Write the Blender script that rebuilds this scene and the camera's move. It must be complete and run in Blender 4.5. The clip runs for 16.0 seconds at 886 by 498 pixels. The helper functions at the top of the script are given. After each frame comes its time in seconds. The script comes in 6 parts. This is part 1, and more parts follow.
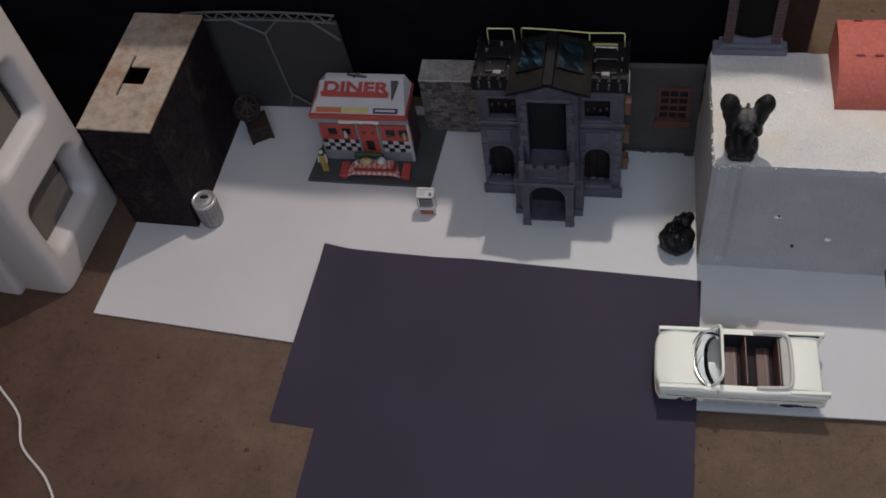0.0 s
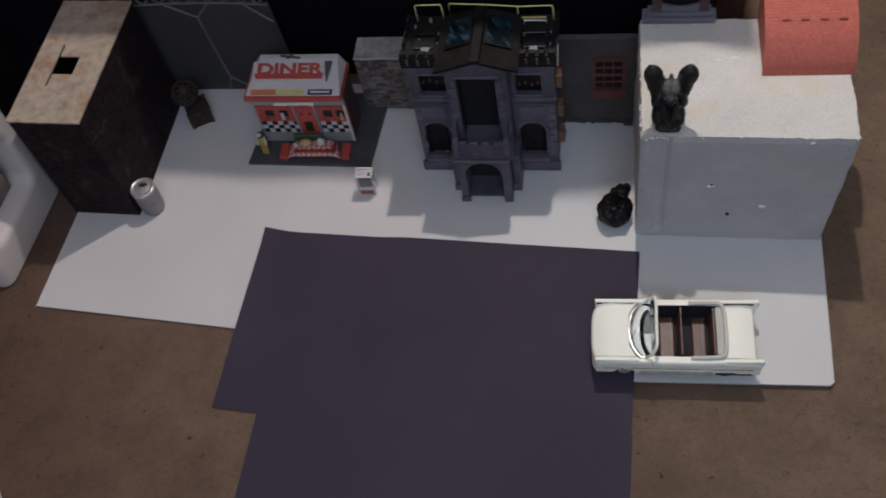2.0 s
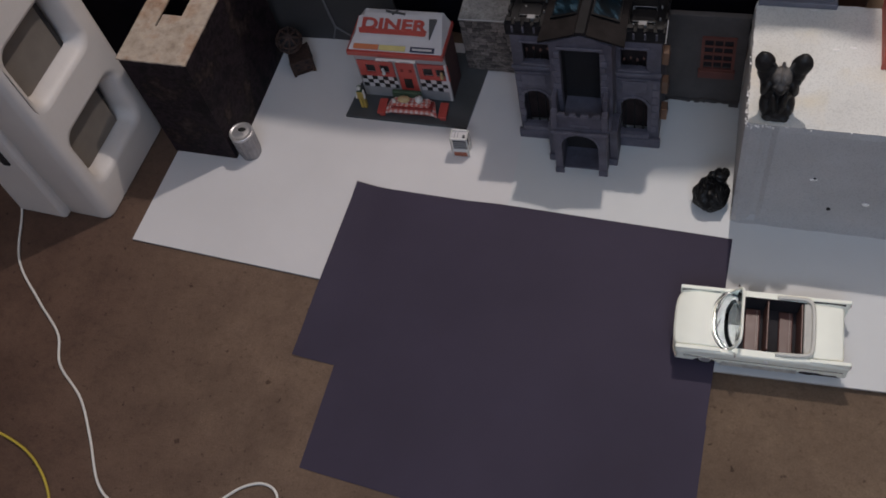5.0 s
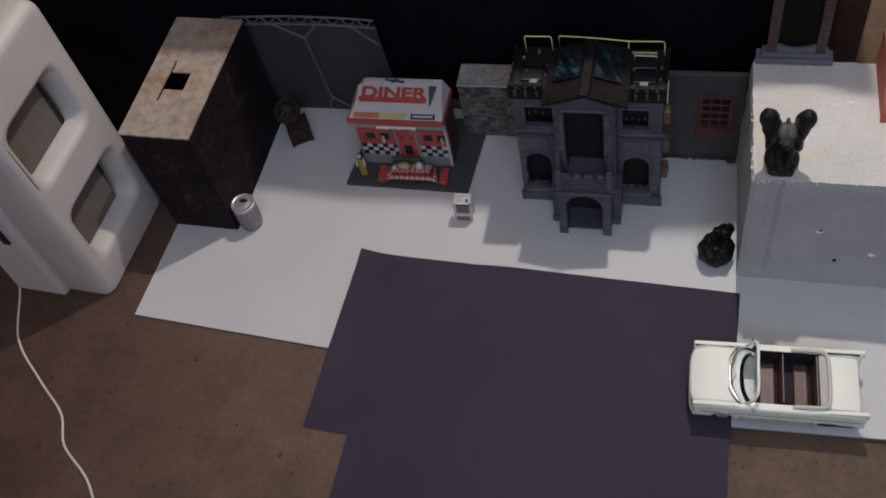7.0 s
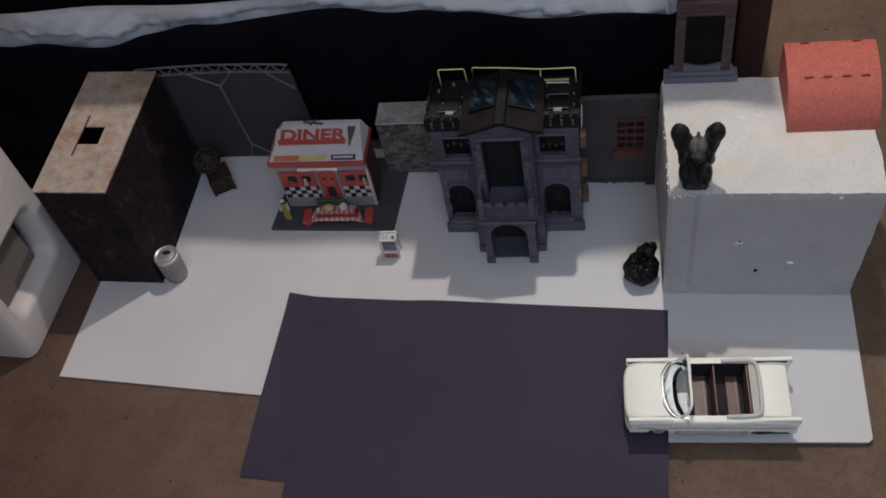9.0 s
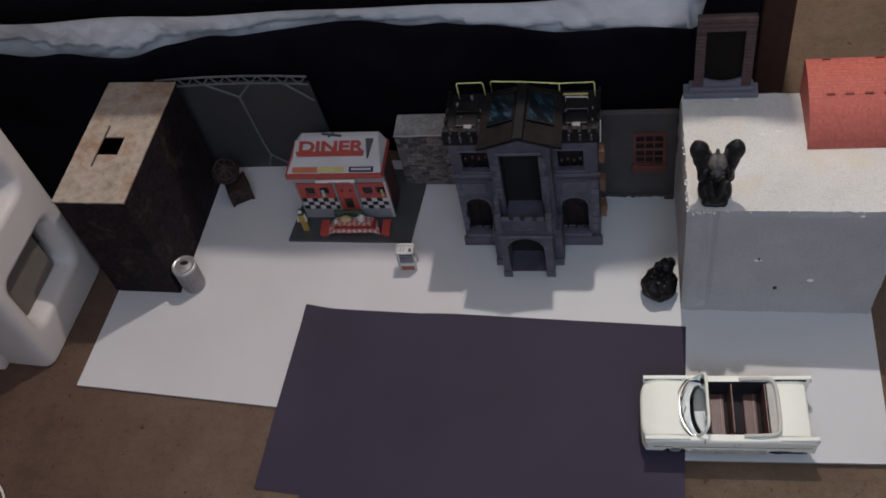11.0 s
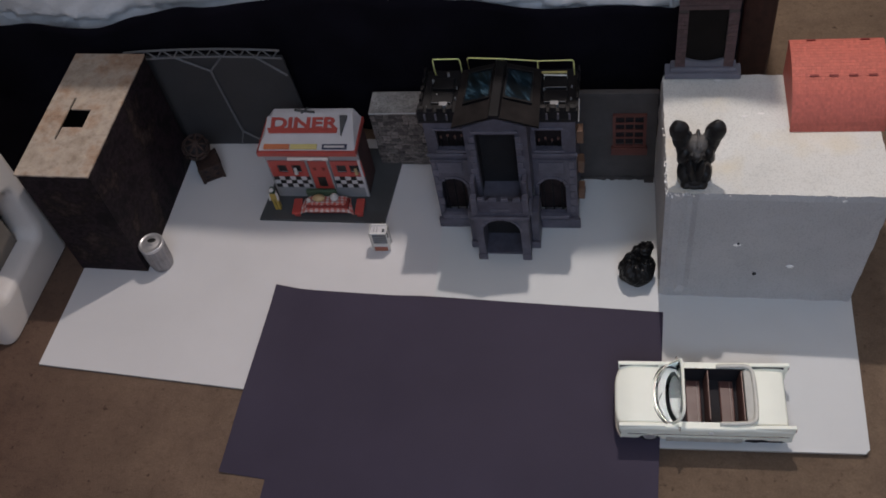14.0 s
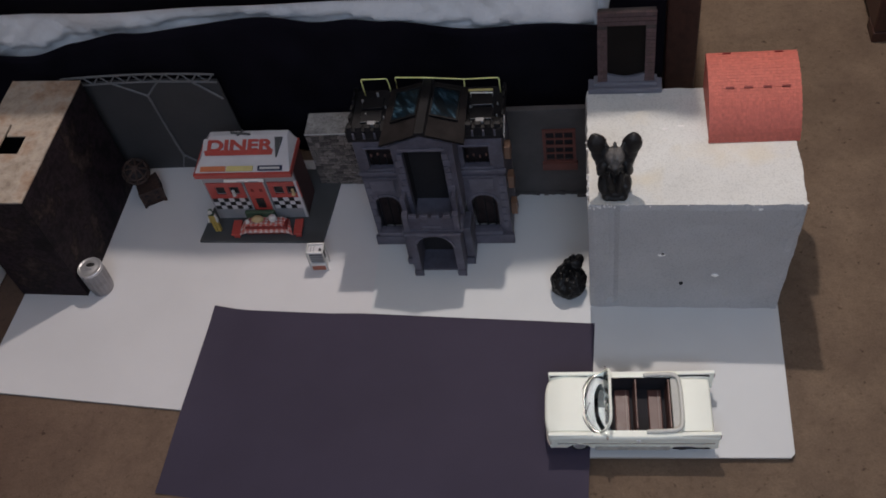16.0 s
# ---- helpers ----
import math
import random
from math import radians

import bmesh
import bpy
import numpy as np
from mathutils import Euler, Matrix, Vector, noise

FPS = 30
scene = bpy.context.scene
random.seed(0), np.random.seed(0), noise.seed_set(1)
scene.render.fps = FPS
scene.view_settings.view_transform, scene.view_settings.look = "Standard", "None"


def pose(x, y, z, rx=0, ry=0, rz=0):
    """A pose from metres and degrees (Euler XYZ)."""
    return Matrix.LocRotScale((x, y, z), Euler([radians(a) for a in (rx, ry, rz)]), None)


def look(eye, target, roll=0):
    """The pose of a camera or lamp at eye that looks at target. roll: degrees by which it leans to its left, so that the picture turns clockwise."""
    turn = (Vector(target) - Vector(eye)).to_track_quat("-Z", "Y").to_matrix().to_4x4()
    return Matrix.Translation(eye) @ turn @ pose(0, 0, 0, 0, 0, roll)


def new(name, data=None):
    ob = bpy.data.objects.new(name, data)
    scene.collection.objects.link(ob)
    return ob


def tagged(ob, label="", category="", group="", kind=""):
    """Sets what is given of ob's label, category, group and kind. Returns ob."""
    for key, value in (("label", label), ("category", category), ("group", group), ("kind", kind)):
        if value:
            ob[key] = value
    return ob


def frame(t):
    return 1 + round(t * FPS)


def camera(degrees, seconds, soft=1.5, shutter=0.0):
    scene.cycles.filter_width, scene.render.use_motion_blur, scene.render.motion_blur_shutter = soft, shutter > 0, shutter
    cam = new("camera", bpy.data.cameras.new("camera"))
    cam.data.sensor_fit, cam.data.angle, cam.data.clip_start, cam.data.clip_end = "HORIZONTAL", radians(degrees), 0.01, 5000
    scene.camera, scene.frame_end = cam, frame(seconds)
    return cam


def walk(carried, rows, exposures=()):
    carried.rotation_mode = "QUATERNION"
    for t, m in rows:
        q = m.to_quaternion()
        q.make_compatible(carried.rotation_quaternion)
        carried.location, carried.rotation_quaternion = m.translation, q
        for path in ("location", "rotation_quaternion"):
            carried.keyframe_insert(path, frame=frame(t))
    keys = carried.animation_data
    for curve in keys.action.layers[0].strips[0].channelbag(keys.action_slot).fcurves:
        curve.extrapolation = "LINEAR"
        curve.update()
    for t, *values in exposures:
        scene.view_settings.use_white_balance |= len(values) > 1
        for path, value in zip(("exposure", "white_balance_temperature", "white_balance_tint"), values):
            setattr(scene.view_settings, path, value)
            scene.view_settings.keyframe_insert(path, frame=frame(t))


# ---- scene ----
cam = camera(48.0, 16.0, soft=1.75, shutter=0.4)
PATH = [
    (0, (0.3883, 0.1970, 1.1050), (0.2058, 0.8159, 0.2141), -11.10),
    (0.5, (0.4114, 0.1964, 1.0948), (0.2256, 0.8152, 0.2045), -12.40),
    (1, (0.4283, 0.2002, 1.0879), (0.2884, 0.8183, 0.1888), -12.78),
    (1.5, (0.4470, 0.2002, 1.0928), (0.3176, 0.8200, 0.1933), -10.67),
    (2, (0.4604, 0.2227, 1.1038), (0.2840, 0.8098, 0.1905), -13.51),
    (2.5, (0.4389, 0.2278, 1.1179), (0.2256, 0.8005, 0.2033), -14.29),
    (3, (0.4451, 0.2337, 1.1167), (0.2242, 0.7864, 0.1916), -15.38),
    (3.5, (0.4546, 0.2441, 1.1145), (0.2160, 0.7718, 0.1792), -16.10),
    (4, (0.4653, 0.2497, 1.1143), (0.2068, 0.7618, 0.1757), -16.92),
    (6.3, (0.4317, 0.2325, 1.1170), (0.1659, 0.7924, 0.2083), -16.26),
    (6.5, (0.4264, 0.2377, 1.1173), (0.1707, 0.8074, 0.2118), -16.70),
    (7, (0.4115, 0.2351, 1.1216), (0.1704, 0.8247, 0.2248), -15.17),
    (7.5, (0.4089, 0.2393, 1.1226), (0.1753, 0.8392, 0.2306), -14.75),
    (8, (0.3950, 0.2437, 1.1113), (0.1995, 0.8409, 0.2084), -12.31),
    (8.5, (0.4056, 0.2333, 1.1009), (0.2348, 0.8552, 0.2098), -12.73),
    (9, (0.4278, 0.2192, 1.1030), (0.2505, 0.8653, 0.2305), -13.44),
    (11.5, (0.4307, 0.2350, 1.1070), (0.2314, 0.8829, 0.2407), -14.15),
    (12, (0.4153, 0.2402, 1.1028), (0.2207, 0.8864, 0.2341), -13.63),
    (12.5, (0.4081, 0.2488, 1.0988), (0.2166, 0.8904, 0.2261), -12.24),
    (13, (0.4078, 0.2519, 1.0939), (0.2244, 0.8899, 0.2168), -11.76),
    (13.5, (0.4154, 0.2522, 1.0819), (0.2473, 0.8896, 0.2013), -11.73),
    (14, (0.4384, 0.2432, 1.0759), (0.2572, 0.8819, 0.1989), -12.45),
    (14.5, (0.4485, 0.2357, 1.0675), (0.2646, 0.8760, 0.1922), -13.49),
    (15, (0.4743, 0.2319, 1.0684), (0.3009, 0.8865, 0.2015), -13.42),
    (15.5, (0.4911, 0.2391, 1.0690), (0.3233, 0.8985, 0.2047), -13.23),
    (16, (0.5042, 0.2327, 1.0740), (0.3407, 0.8940, 0.2103), -12.20),
]
walk(cam, [(t, look(eye, target, roll)) for t, eye, target, roll in PATH],
     exposures=[(0, -0.03), (7, -0.02), (9, 0.0), (12.5, 0.02), (16, 0.05)])

# ---- world and light ----
world = bpy.data.worlds.new("world")
scene.world = world
world.use_nodes = True
wn = world.node_tree
sky = wn.nodes.new("ShaderNodeTexSky")
sky.sky_type, sky.sun_disc = "NISHITA", False
sky.sun_elevation, sky.sun_rotation = radians(35), radians(250)
wn.links.new(sky.outputs[0], wn.nodes["Background"].inputs[0])
wn.nodes["Background"].inputs[1].default_value = 0.1


def lamp(name, kind, m, watts, colour, **more):
    data = bpy.data.lights.new(name, kind)
    data.energy, data.color = watts, colour
    if kind == "AREA":
        data.shape, data.size, data.size_y = "RECTANGLE", more["size"], more["size_y"]
    else:
        data.shadow_soft_size = more["radius"]
    ob = new(name, data)
    ob.matrix_world = m
    return ob


# the bulb over the bed, whose edge shades the back of the boards, and a cool fill lamp before an added, unseen south
# window
lamp("bedside_bulb", "POINT", pose(0.49, 1.53, 1.60), 46.5, (1.0, 0.889, 0.832), radius=0.018)
lamp("daylight_fill", "AREA", look((0.65, -0.66, 1.82), (0.48, 0.95, 0.0)), 15.2, (0.575, 0.735, 1.0), size=1.3, size_y=1.0)

# ---- materials ----


def shader(name):
    m = bpy.data.materials.new(name)
    m.use_nodes = True
    return m, m.node_tree, m.node_tree.nodes["Principled BSDF"]


def noise_of(nt, scale, detail=4.0, rough=0.55, stretch=(1, 1, 1), turn=0.0):
    tc = nt.nodes.new("ShaderNodeTexCoord")
    mp = nt.nodes.new("ShaderNodeMapping")
    mp.vector_type = "TEXTURE"
    mp.inputs["Scale"].default_value = [1 / v for v in stretch]
    mp.inputs["Rotation"].default_value = (0, 0, radians(turn))
    n = nt.nodes.new("ShaderNodeTexNoise")
    n.inputs["Scale"].default_value, n.inputs["Detail"].default_value, n.inputs["Roughness"].default_value = scale, detail, rough
    nt.links.new(tc.outputs["Object"], mp.inputs[0])
    nt.links.new(mp.outputs[0], n.inputs["Vector"])
    return n


def ramp_of(nt, source, stops):
    r = nt.nodes.new("ShaderNodeValToRGB")
    while len(r.color_ramp.elements) < len(stops):
        r.color_ramp.elements.new(0.5)
    for e, (p, c) in zip(r.color_ramp.elements, stops):
        e.position, e.color = p, (*c, 1)
    nt.links.new(source, r.inputs[0])
    return r


def mix_of(nt, fac, a, b, kind="MIX"):
    n = nt.nodes.new("ShaderNodeMix")
    n.data_type, n.blend_type = "RGBA", kind
    for value, slot in ((fac, 0), (a, 6), (b, 7)):
        if isinstance(value, (int, float)):
            n.inputs[slot].default_value = value
        elif isinstance(value, tuple):
            n.inputs[slot].default_value = (*value, 1)
        else:
            nt.links.new(value, n.inputs[slot])
    return n.outputs[2]


def bump_of(nt, bsdf, height, strength, distance):
    b = nt.nodes.new("ShaderNodeBump")
    b.inputs["Strength"].default_value, b.inputs["Distance"].default_value = strength, distance
    nt.links.new(height, b.inputs["Height"])
    nt.links.new(b.outputs[0], bsdf.inputs["Normal"])


def mat(name, col, rough=0.6, metal=0.0, var=0.15, fine=400.0, coarse=30.0, bump=0.15, depth=0.0008, spec=0.5, coat=0.0):
    """A surface whose colour wanders at two scales, with fine relief."""
    m, nt, b = shader(name)
    dark, light = tuple(c * (1 - var) for c in col), tuple(min(1.0, c * (1 + var)) for c in col)
    n1, n2 = noise_of(nt, coarse), noise_of(nt, fine, 6)
    c1 = ramp_of(nt, n1.outputs["Fac"], [(0.3, dark), (0.7, light)])
    c2 = ramp_of(nt, n2.outputs["Fac"], [(0.3, tuple([1 - var * 0.7] * 3)), (0.7, (1, 1, 1))])
    nt.links.new(mix_of(nt, 1.0, c1.outputs[0], c2.outputs[0], "MULTIPLY"), b.inputs["Base Color"])
    r = ramp_of(nt, n2.outputs["Fac"], [(0.2, tuple([max(0.0, rough - 0.08)] * 3)), (0.8, tuple([min(1.0, rough + 0.08)] * 3))])
    nt.links.new(r.outputs[0], b.inputs["Roughness"])
    b.inputs["Metallic"].default_value, b.inputs["Specular IOR Level"].default_value = metal, spec
    b.inputs["Coat Weight"].default_value = coat
    if bump:
        bump_of(nt, b, n2.outputs["Fac"], bump, depth)
    return m


def carpet_mat():
    m, nt, b = shader("brown_carpet")
    big, mid, fine = noise_of(nt, 5, 5), noise_of(nt, 95, 5, 0.7, (1, 1.15, 1)), noise_of(nt, 380, 4, 0.7)
    base = ramp_of(nt, big.outputs["Fac"], [(0.3, (0.146, 0.099, 0.077)), (0.7, (0.196, 0.136, 0.106))])
    spot = ramp_of(nt, mid.outputs["Fac"], [(0.30, (0.80, 0.79, 0.78)), (0.47, (0.98, 0.98, 0.98)), (0.60, (1.02, 1.02, 1.02)), (0.74, (1.14, 1.12, 1.08))])
    tuft = ramp_of(nt, fine.outputs["Fac"], [(0.3, (0.84, 0.83, 0.82)), (0.7, (1.08, 1.08, 1.08))])
    c = mix_of(nt, 1.0, base.outputs[0], spot.outputs[0], "MULTIPLY")
    # light thins out away from the cabinet, painted as darker, browner pile
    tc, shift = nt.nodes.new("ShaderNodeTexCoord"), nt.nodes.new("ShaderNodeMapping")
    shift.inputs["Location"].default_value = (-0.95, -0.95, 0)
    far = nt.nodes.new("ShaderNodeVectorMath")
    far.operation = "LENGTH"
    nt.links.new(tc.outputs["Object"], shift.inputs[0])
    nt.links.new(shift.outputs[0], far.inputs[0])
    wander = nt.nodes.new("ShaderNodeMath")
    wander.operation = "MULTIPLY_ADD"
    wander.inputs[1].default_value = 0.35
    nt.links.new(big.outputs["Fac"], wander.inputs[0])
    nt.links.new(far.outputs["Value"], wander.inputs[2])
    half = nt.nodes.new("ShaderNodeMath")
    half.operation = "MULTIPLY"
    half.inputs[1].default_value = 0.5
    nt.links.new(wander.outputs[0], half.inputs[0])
    falloff = ramp_of(nt, half.outputs[0], [(0.42, (0.98, 1.03, 0.94)), (0.60, (0.97, 0.98, 0.92)), (0.78, (0.63, 0.565, 0.54))])
    c = mix_of(nt, 1.0, c, falloff.outputs[0], "MULTIPLY")
    # scattered dark flecks and soft mottling in the pile
    fleck, cloud = noise_of(nt, 85, 3, 0.5), noise_of(nt, 14, 4, 0.6)
    c = mix_of(nt, 1.0, c, ramp_of(nt, fleck.outputs["Fac"], [(0.27, (0.50, 0.48, 0.48)), (0.345, (1, 1, 1))]).outputs[0], "MULTIPLY")
    c = mix_of(nt, 1.0, c, ramp_of(nt, cloud.outputs["Fac"], [(0.3, (0.80, 0.79, 0.80)), (0.7, (1.14, 1.14, 1.12))]).outputs[0], "MULTIPLY")
    nt.links.new(mix_of(nt, 1.0, c, tuft.outputs[0], "MULTIPLY"), b.inputs["Base Color"])
    b.inputs["Roughness"].default_value, b.inputs["Specular IOR Level"].default_value = 0.95, 0.1
    bump_of(nt, b, fine.outputs["Fac"], 0.5, 0.002)
    return m


def foam_mat(name, col, stain=False):
    m, nt, b = shader(name)
    tc = nt.nodes.new("ShaderNodeTexCoord")
    v = nt.nodes.new("ShaderNodeTexVoronoi")
    v.inputs["Scale"].default_value = 520
    nt.links.new(tc.outputs["Object"], v.inputs["Vector"])
    n = noise_of(nt, 14, 5)
    c = ramp_of(nt, n.outputs["Fac"], [(0.3, tuple(x * 0.86 for x in col)), (0.7, col)])
    g = ramp_of(nt, v.outputs["Distance"], [(0.0, (1, 1, 1)), (0.5, (0.97, 0.97, 0.97)), (0.8, (0.86, 0.86, 0.86))])
    out = mix_of(nt, 1.0, c.outputs[0], g.outputs[0], "MULTIPLY")
    if stain:
        s = noise_of(nt, 9, 4, 0.6)
        f = ramp_of(nt, s.outputs["Fac"], [(0.52, (0, 0, 0)), (0.68, (0.45, 0.45, 0.45))])
        out = mix_of(nt, f.outputs[0], out, (0.66, 0.56, 0.36))
    nt.links.new(out, b.inputs["Base Color"])
    b.inputs["Roughness"].default_value = 0.75
    bump_of(nt, b, v.outputs["Distance"], 0.25, 0.0008)
    return m


def grime_mat(name, stops, scale, streak=(1, 1, 1), rough=0.7, deep=0.55, turn=0.0, spec=0.5):
    m, nt, b = shader(name)
    n1, n2 = noise_of(nt, scale, 8, 0.7, streak, turn), noise_of(nt, scale * 7, 6, 0.7)
    c = ramp_of(nt, n1.outputs["Fac"], stops)
    g = ramp_of(nt, n2.outputs["Fac"], [(0.32, (deep, deep * 0.97, deep * 0.92)), (0.5, (1, 1, 1)), (0.75, (1.2, 1.18, 1.12))])
    nt.links.new(mix_of(nt, 1.0, c.outputs[0], g.outputs[0], "MULTIPLY"), b.inputs["Base Color"])
    b.inputs["Roughness"].default_value, b.inputs["Specular IOR Level"].default_value = rough, spec
    bump_of(nt, b, n2.outputs["Fac"], 0.2, 0.0008)
    return m


def piece_mat(name, col, var=0.35, rough=0.7, fine=300.0, deep=0.42):
    """For bricks and stones: each piece takes its own tone."""
    m, nt, b = shader(name)
    info = nt.nodes.new("ShaderNodeObjectInfo")
    geo = nt.nodes.new("ShaderNodeNewGeometry")
    add = nt.nodes.new("ShaderNodeMath")
    add.operation = "ADD"
    nt.links.new(info.outputs["Random"], add.inputs[0])
    nt.links.new(geo.outputs["Random Per Island"], add.inputs[1])
    half = nt.nodes.new("ShaderNodeMath")
    half.operation = "FRACT"
    nt.links.new(add.outputs[0], half.inputs[0])
    c = ramp_of(nt, half.outputs[0], [(0.0, tuple(x * (1 - var) for x in col)), (1.0, tuple(min(1, x * (1 + var)) for x in col))])
    n = noise_of(nt, fine, 6, 0.7)
    g = ramp_of(nt, n.outputs["Fac"], [(0.32, (deep, deep, deep)), (0.68, (1.3 - 0.3 * deep, 1.3 - 0.3 * deep, 1.3 - 0.3 * deep))])
    nt.links.new(mix_of(nt, 1.0, c.outputs[0], g.outputs[0], "MULTIPLY"), b.inputs["Base Color"])
    b.inputs["Roughness"].default_value = rough
    bump_of(nt, b, n.outputs["Fac"], 0.4, 0.001)
    return m


def dusty_mat(name, col, dust, at, near, far):
    """Dark resin with dry grey dust rubbed into it round one spot."""
    m, nt, b = shader(name)
    tc, shift, off = nt.nodes.new("ShaderNodeTexCoord"), nt.nodes.new("ShaderNodeMapping"), nt.nodes.new("ShaderNodeVectorMath")
    shift.inputs["Location"].default_value = [-v for v in at]
    off.operation = "LENGTH"
    nt.links.new(tc.outputs["Object"], shift.inputs[0])
    nt.links.new(shift.outputs[0], off.inputs[0])
    n1, n2 = noise_of(nt, 90, 5, 0.6), noise_of(nt, 320, 6, 0.65)
    wander = nt.nodes.new("ShaderNodeMath")
    wander.operation = "MULTIPLY_ADD"
    wander.inputs[1].default_value = 0.012
    nt.links.new(n1.outputs["Fac"], wander.inputs[0])
    nt.links.new(off.outputs["Value"], wander.inputs[2])
    fac = ramp_of(nt, wander.outputs[0], [(near + 0.006, (0.9, 0.9, 0.9)), (far + 0.006, (0, 0, 0))])
    base = ramp_of(nt, n2.outputs["Fac"], [(0.3, tuple(c * 0.6 for c in col)), (0.7, tuple(c * 1.4 for c in col))])
    grey = ramp_of(nt, n2.outputs["Fac"], [(0.3, tuple(c * 0.6 for c in dust)), (0.7, tuple(c * 1.3 for c in dust))])
    nt.links.new(mix_of(nt, fac.outputs[0], base.outputs[0], grey.outputs[0]), b.inputs["Base Color"])
    b.inputs["Roughness"].default_value, b.inputs["Specular IOR Level"].default_value = 0.5, 0.4
    bump_of(nt, b, n2.outputs["Fac"], 0.3, 0.001)
    return m


def glass_mat(name, col, rough=0.05):
    m, nt, b = shader(name)
    b.inputs["Base Color"].default_value = (*col, 1)
    b.inputs["Transmission Weight"].default_value, b.inputs["Roughness"].default_value, b.inputs["IOR"].default_value = 1.0, rough, 1.1
    return m


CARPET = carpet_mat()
BOARD = mat("white_foam_board", (0.61, 0.60, 0.605), 0.5, var=0.03, fine=700, coarse=8, bump=0.03)
# same white board, with this side's cooler cast put into its colour
BOARD_CAST = mat("cool_cast_foam_board", (0.588, 0.606, 0.608), 0.5, var=0.03, fine=700, coarse=8, bump=0.03)
BOARD_EDGE = mat("board_edge", (0.42, 0.41, 0.40), 0.8, var=0.1)
PAPER = mat("dark_violet_paper", (0.0445, 0.0362, 0.0600), 0.74, var=0.12, fine=900, coarse=6, bump=0.1, spec=0.25)
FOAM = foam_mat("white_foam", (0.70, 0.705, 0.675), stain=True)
FOAM_GREY = foam_mat("grey_side_foam", (0.49, 0.49, 0.495))
FOAM_SMOOTH = mat("smooth_white_foam", (0.60, 0.56, 0.53), 0.55, var=0.05, fine=300, coarse=10, bump=0.05)
TAUPE = mat("taupe_cardboard", (0.165, 0.143, 0.122), 0.8, var=0.1)
BLACK_CLOTH = mat("black_cloth", (0.008, 0.007, 0.011), 0.95, var=0.3, fine=900, coarse=15, bump=0.2, spec=0.05)
WHITE_CLOTH = mat("white_bed_sheet", (0.91, 0.895, 0.89), 0.9, var=0.05, fine=160, coarse=22, bump=0.5, depth=0.003, spec=0.1)
WOOD_DARK = grime_mat("dark_red_wood", [(0.3, (0.035, 0.014, 0.010)), (0.7, (0.07, 0.028, 0.02))], 12, (6, 6, 0.6), 0.45)
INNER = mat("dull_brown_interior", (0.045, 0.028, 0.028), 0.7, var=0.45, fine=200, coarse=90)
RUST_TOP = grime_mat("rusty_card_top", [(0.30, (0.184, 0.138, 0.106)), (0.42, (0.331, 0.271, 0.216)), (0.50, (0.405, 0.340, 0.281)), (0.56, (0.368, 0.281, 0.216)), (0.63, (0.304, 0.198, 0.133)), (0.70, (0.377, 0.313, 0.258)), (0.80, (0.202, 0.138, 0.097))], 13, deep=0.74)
# dark grimy print, with the walls' shade also put into the colour
RUST_SIDE = grime_mat("grimy_shaded_card_side", [(0.30, (0.004, 0.003, 0.004)), (0.42, (0.010, 0.0068, 0.009)), (0.49, (0.023, 0.0155, 0.0195)), (0.54, (0.009, 0.0062, 0.008)), (0.60, (0.029, 0.020, 0.018)), (0.66, (0.055, 0.038, 0.036)), (0.74, (0.013, 0.0075, 0.010))], 21, deep=0.40, spec=0.15)
# black for the shade inside gaps, slots, holes and openings
DARK = mat("shade_black", (0.012, 0.011, 0.013), 0.8, var=0.2)
CASTLE = mat("slate_grey_plastic", (0.098, 0.093, 0.120), 0.5, var=0.32, fine=260, coarse=40, bump=0.25, depth=0.001)
CASTLE_EDGE = mat("worn_slate_plastic", (0.122, 0.116, 0.147), 0.5, var=0.25, fine=260, coarse=40, bump=0.2)
CASTLE_ROOF = mat("black_roof_plastic", (0.009, 0.0085, 0.010), 0.5, var=0.45, fine=200, coarse=40, spec=0.3)
GABLE = mat("dark_grey_gable_roof", (0.016, 0.0135, 0.0135), 0.7, var=0.35, fine=200, coarse=50, spec=0.1)
# pale slanting streaks paint reflections onto the dark blue panes
SKYLIGHT = grime_mat("streaked_blue_skylight", [(0.38, (0.0014, 0.0028, 0.0042)), (0.49, (0.0028, 0.0077, 0.0126)), (0.56, (0.0091, 0.0294, 0.0490)), (0.63, (0.0700, 0.1190, 0.1540)), (0.67, (0.0042, 0.0140, 0.0238))], 60, (2.6, 0.5, 1), 0.3, turn=35)
BRONZE = mat("tan_bronze_plastic", (0.175, 0.095, 0.058), 0.45, var=0.25)
PEG_BROWN = mat("dim_brown_plastic", (0.15, 0.075, 0.06), 0.5, var=0.25)
YELLOW = mat("neon_yellow_plastic", (0.93, 0.94, 0.36), 0.4, var=0.08)
PEG = mat("dim_grey_plastic", (0.22, 0.22, 0.225), 0.5, var=0.15)
PALE = mat("pale_grey_plastic", (0.55, 0.54, 0.52), 0.5, var=0.1)
RED = mat("red_plastic", (0.42, 0.062, 0.050), 0.4, var=0.1)
RED_DARK = mat("dark_red_plastic", (0.20, 0.02, 0.018), 0.5, var=0.15)
SIDE_BROWN = mat("brown_red_side_card", (0.060, 0.026, 0.026), 0.6, var=0.2)
DINER_GREY = mat("light_grey_plastic", (0.56, 0.545, 0.56), 0.45, var=0.06)
DINER_MID = mat("mid_grey_plastic", (0.30, 0.30, 0.31), 0.5, var=0.08)
PLATE = mat("dark_grey_plate", (0.062, 0.066, 0.07), 0.5, var=0.12)
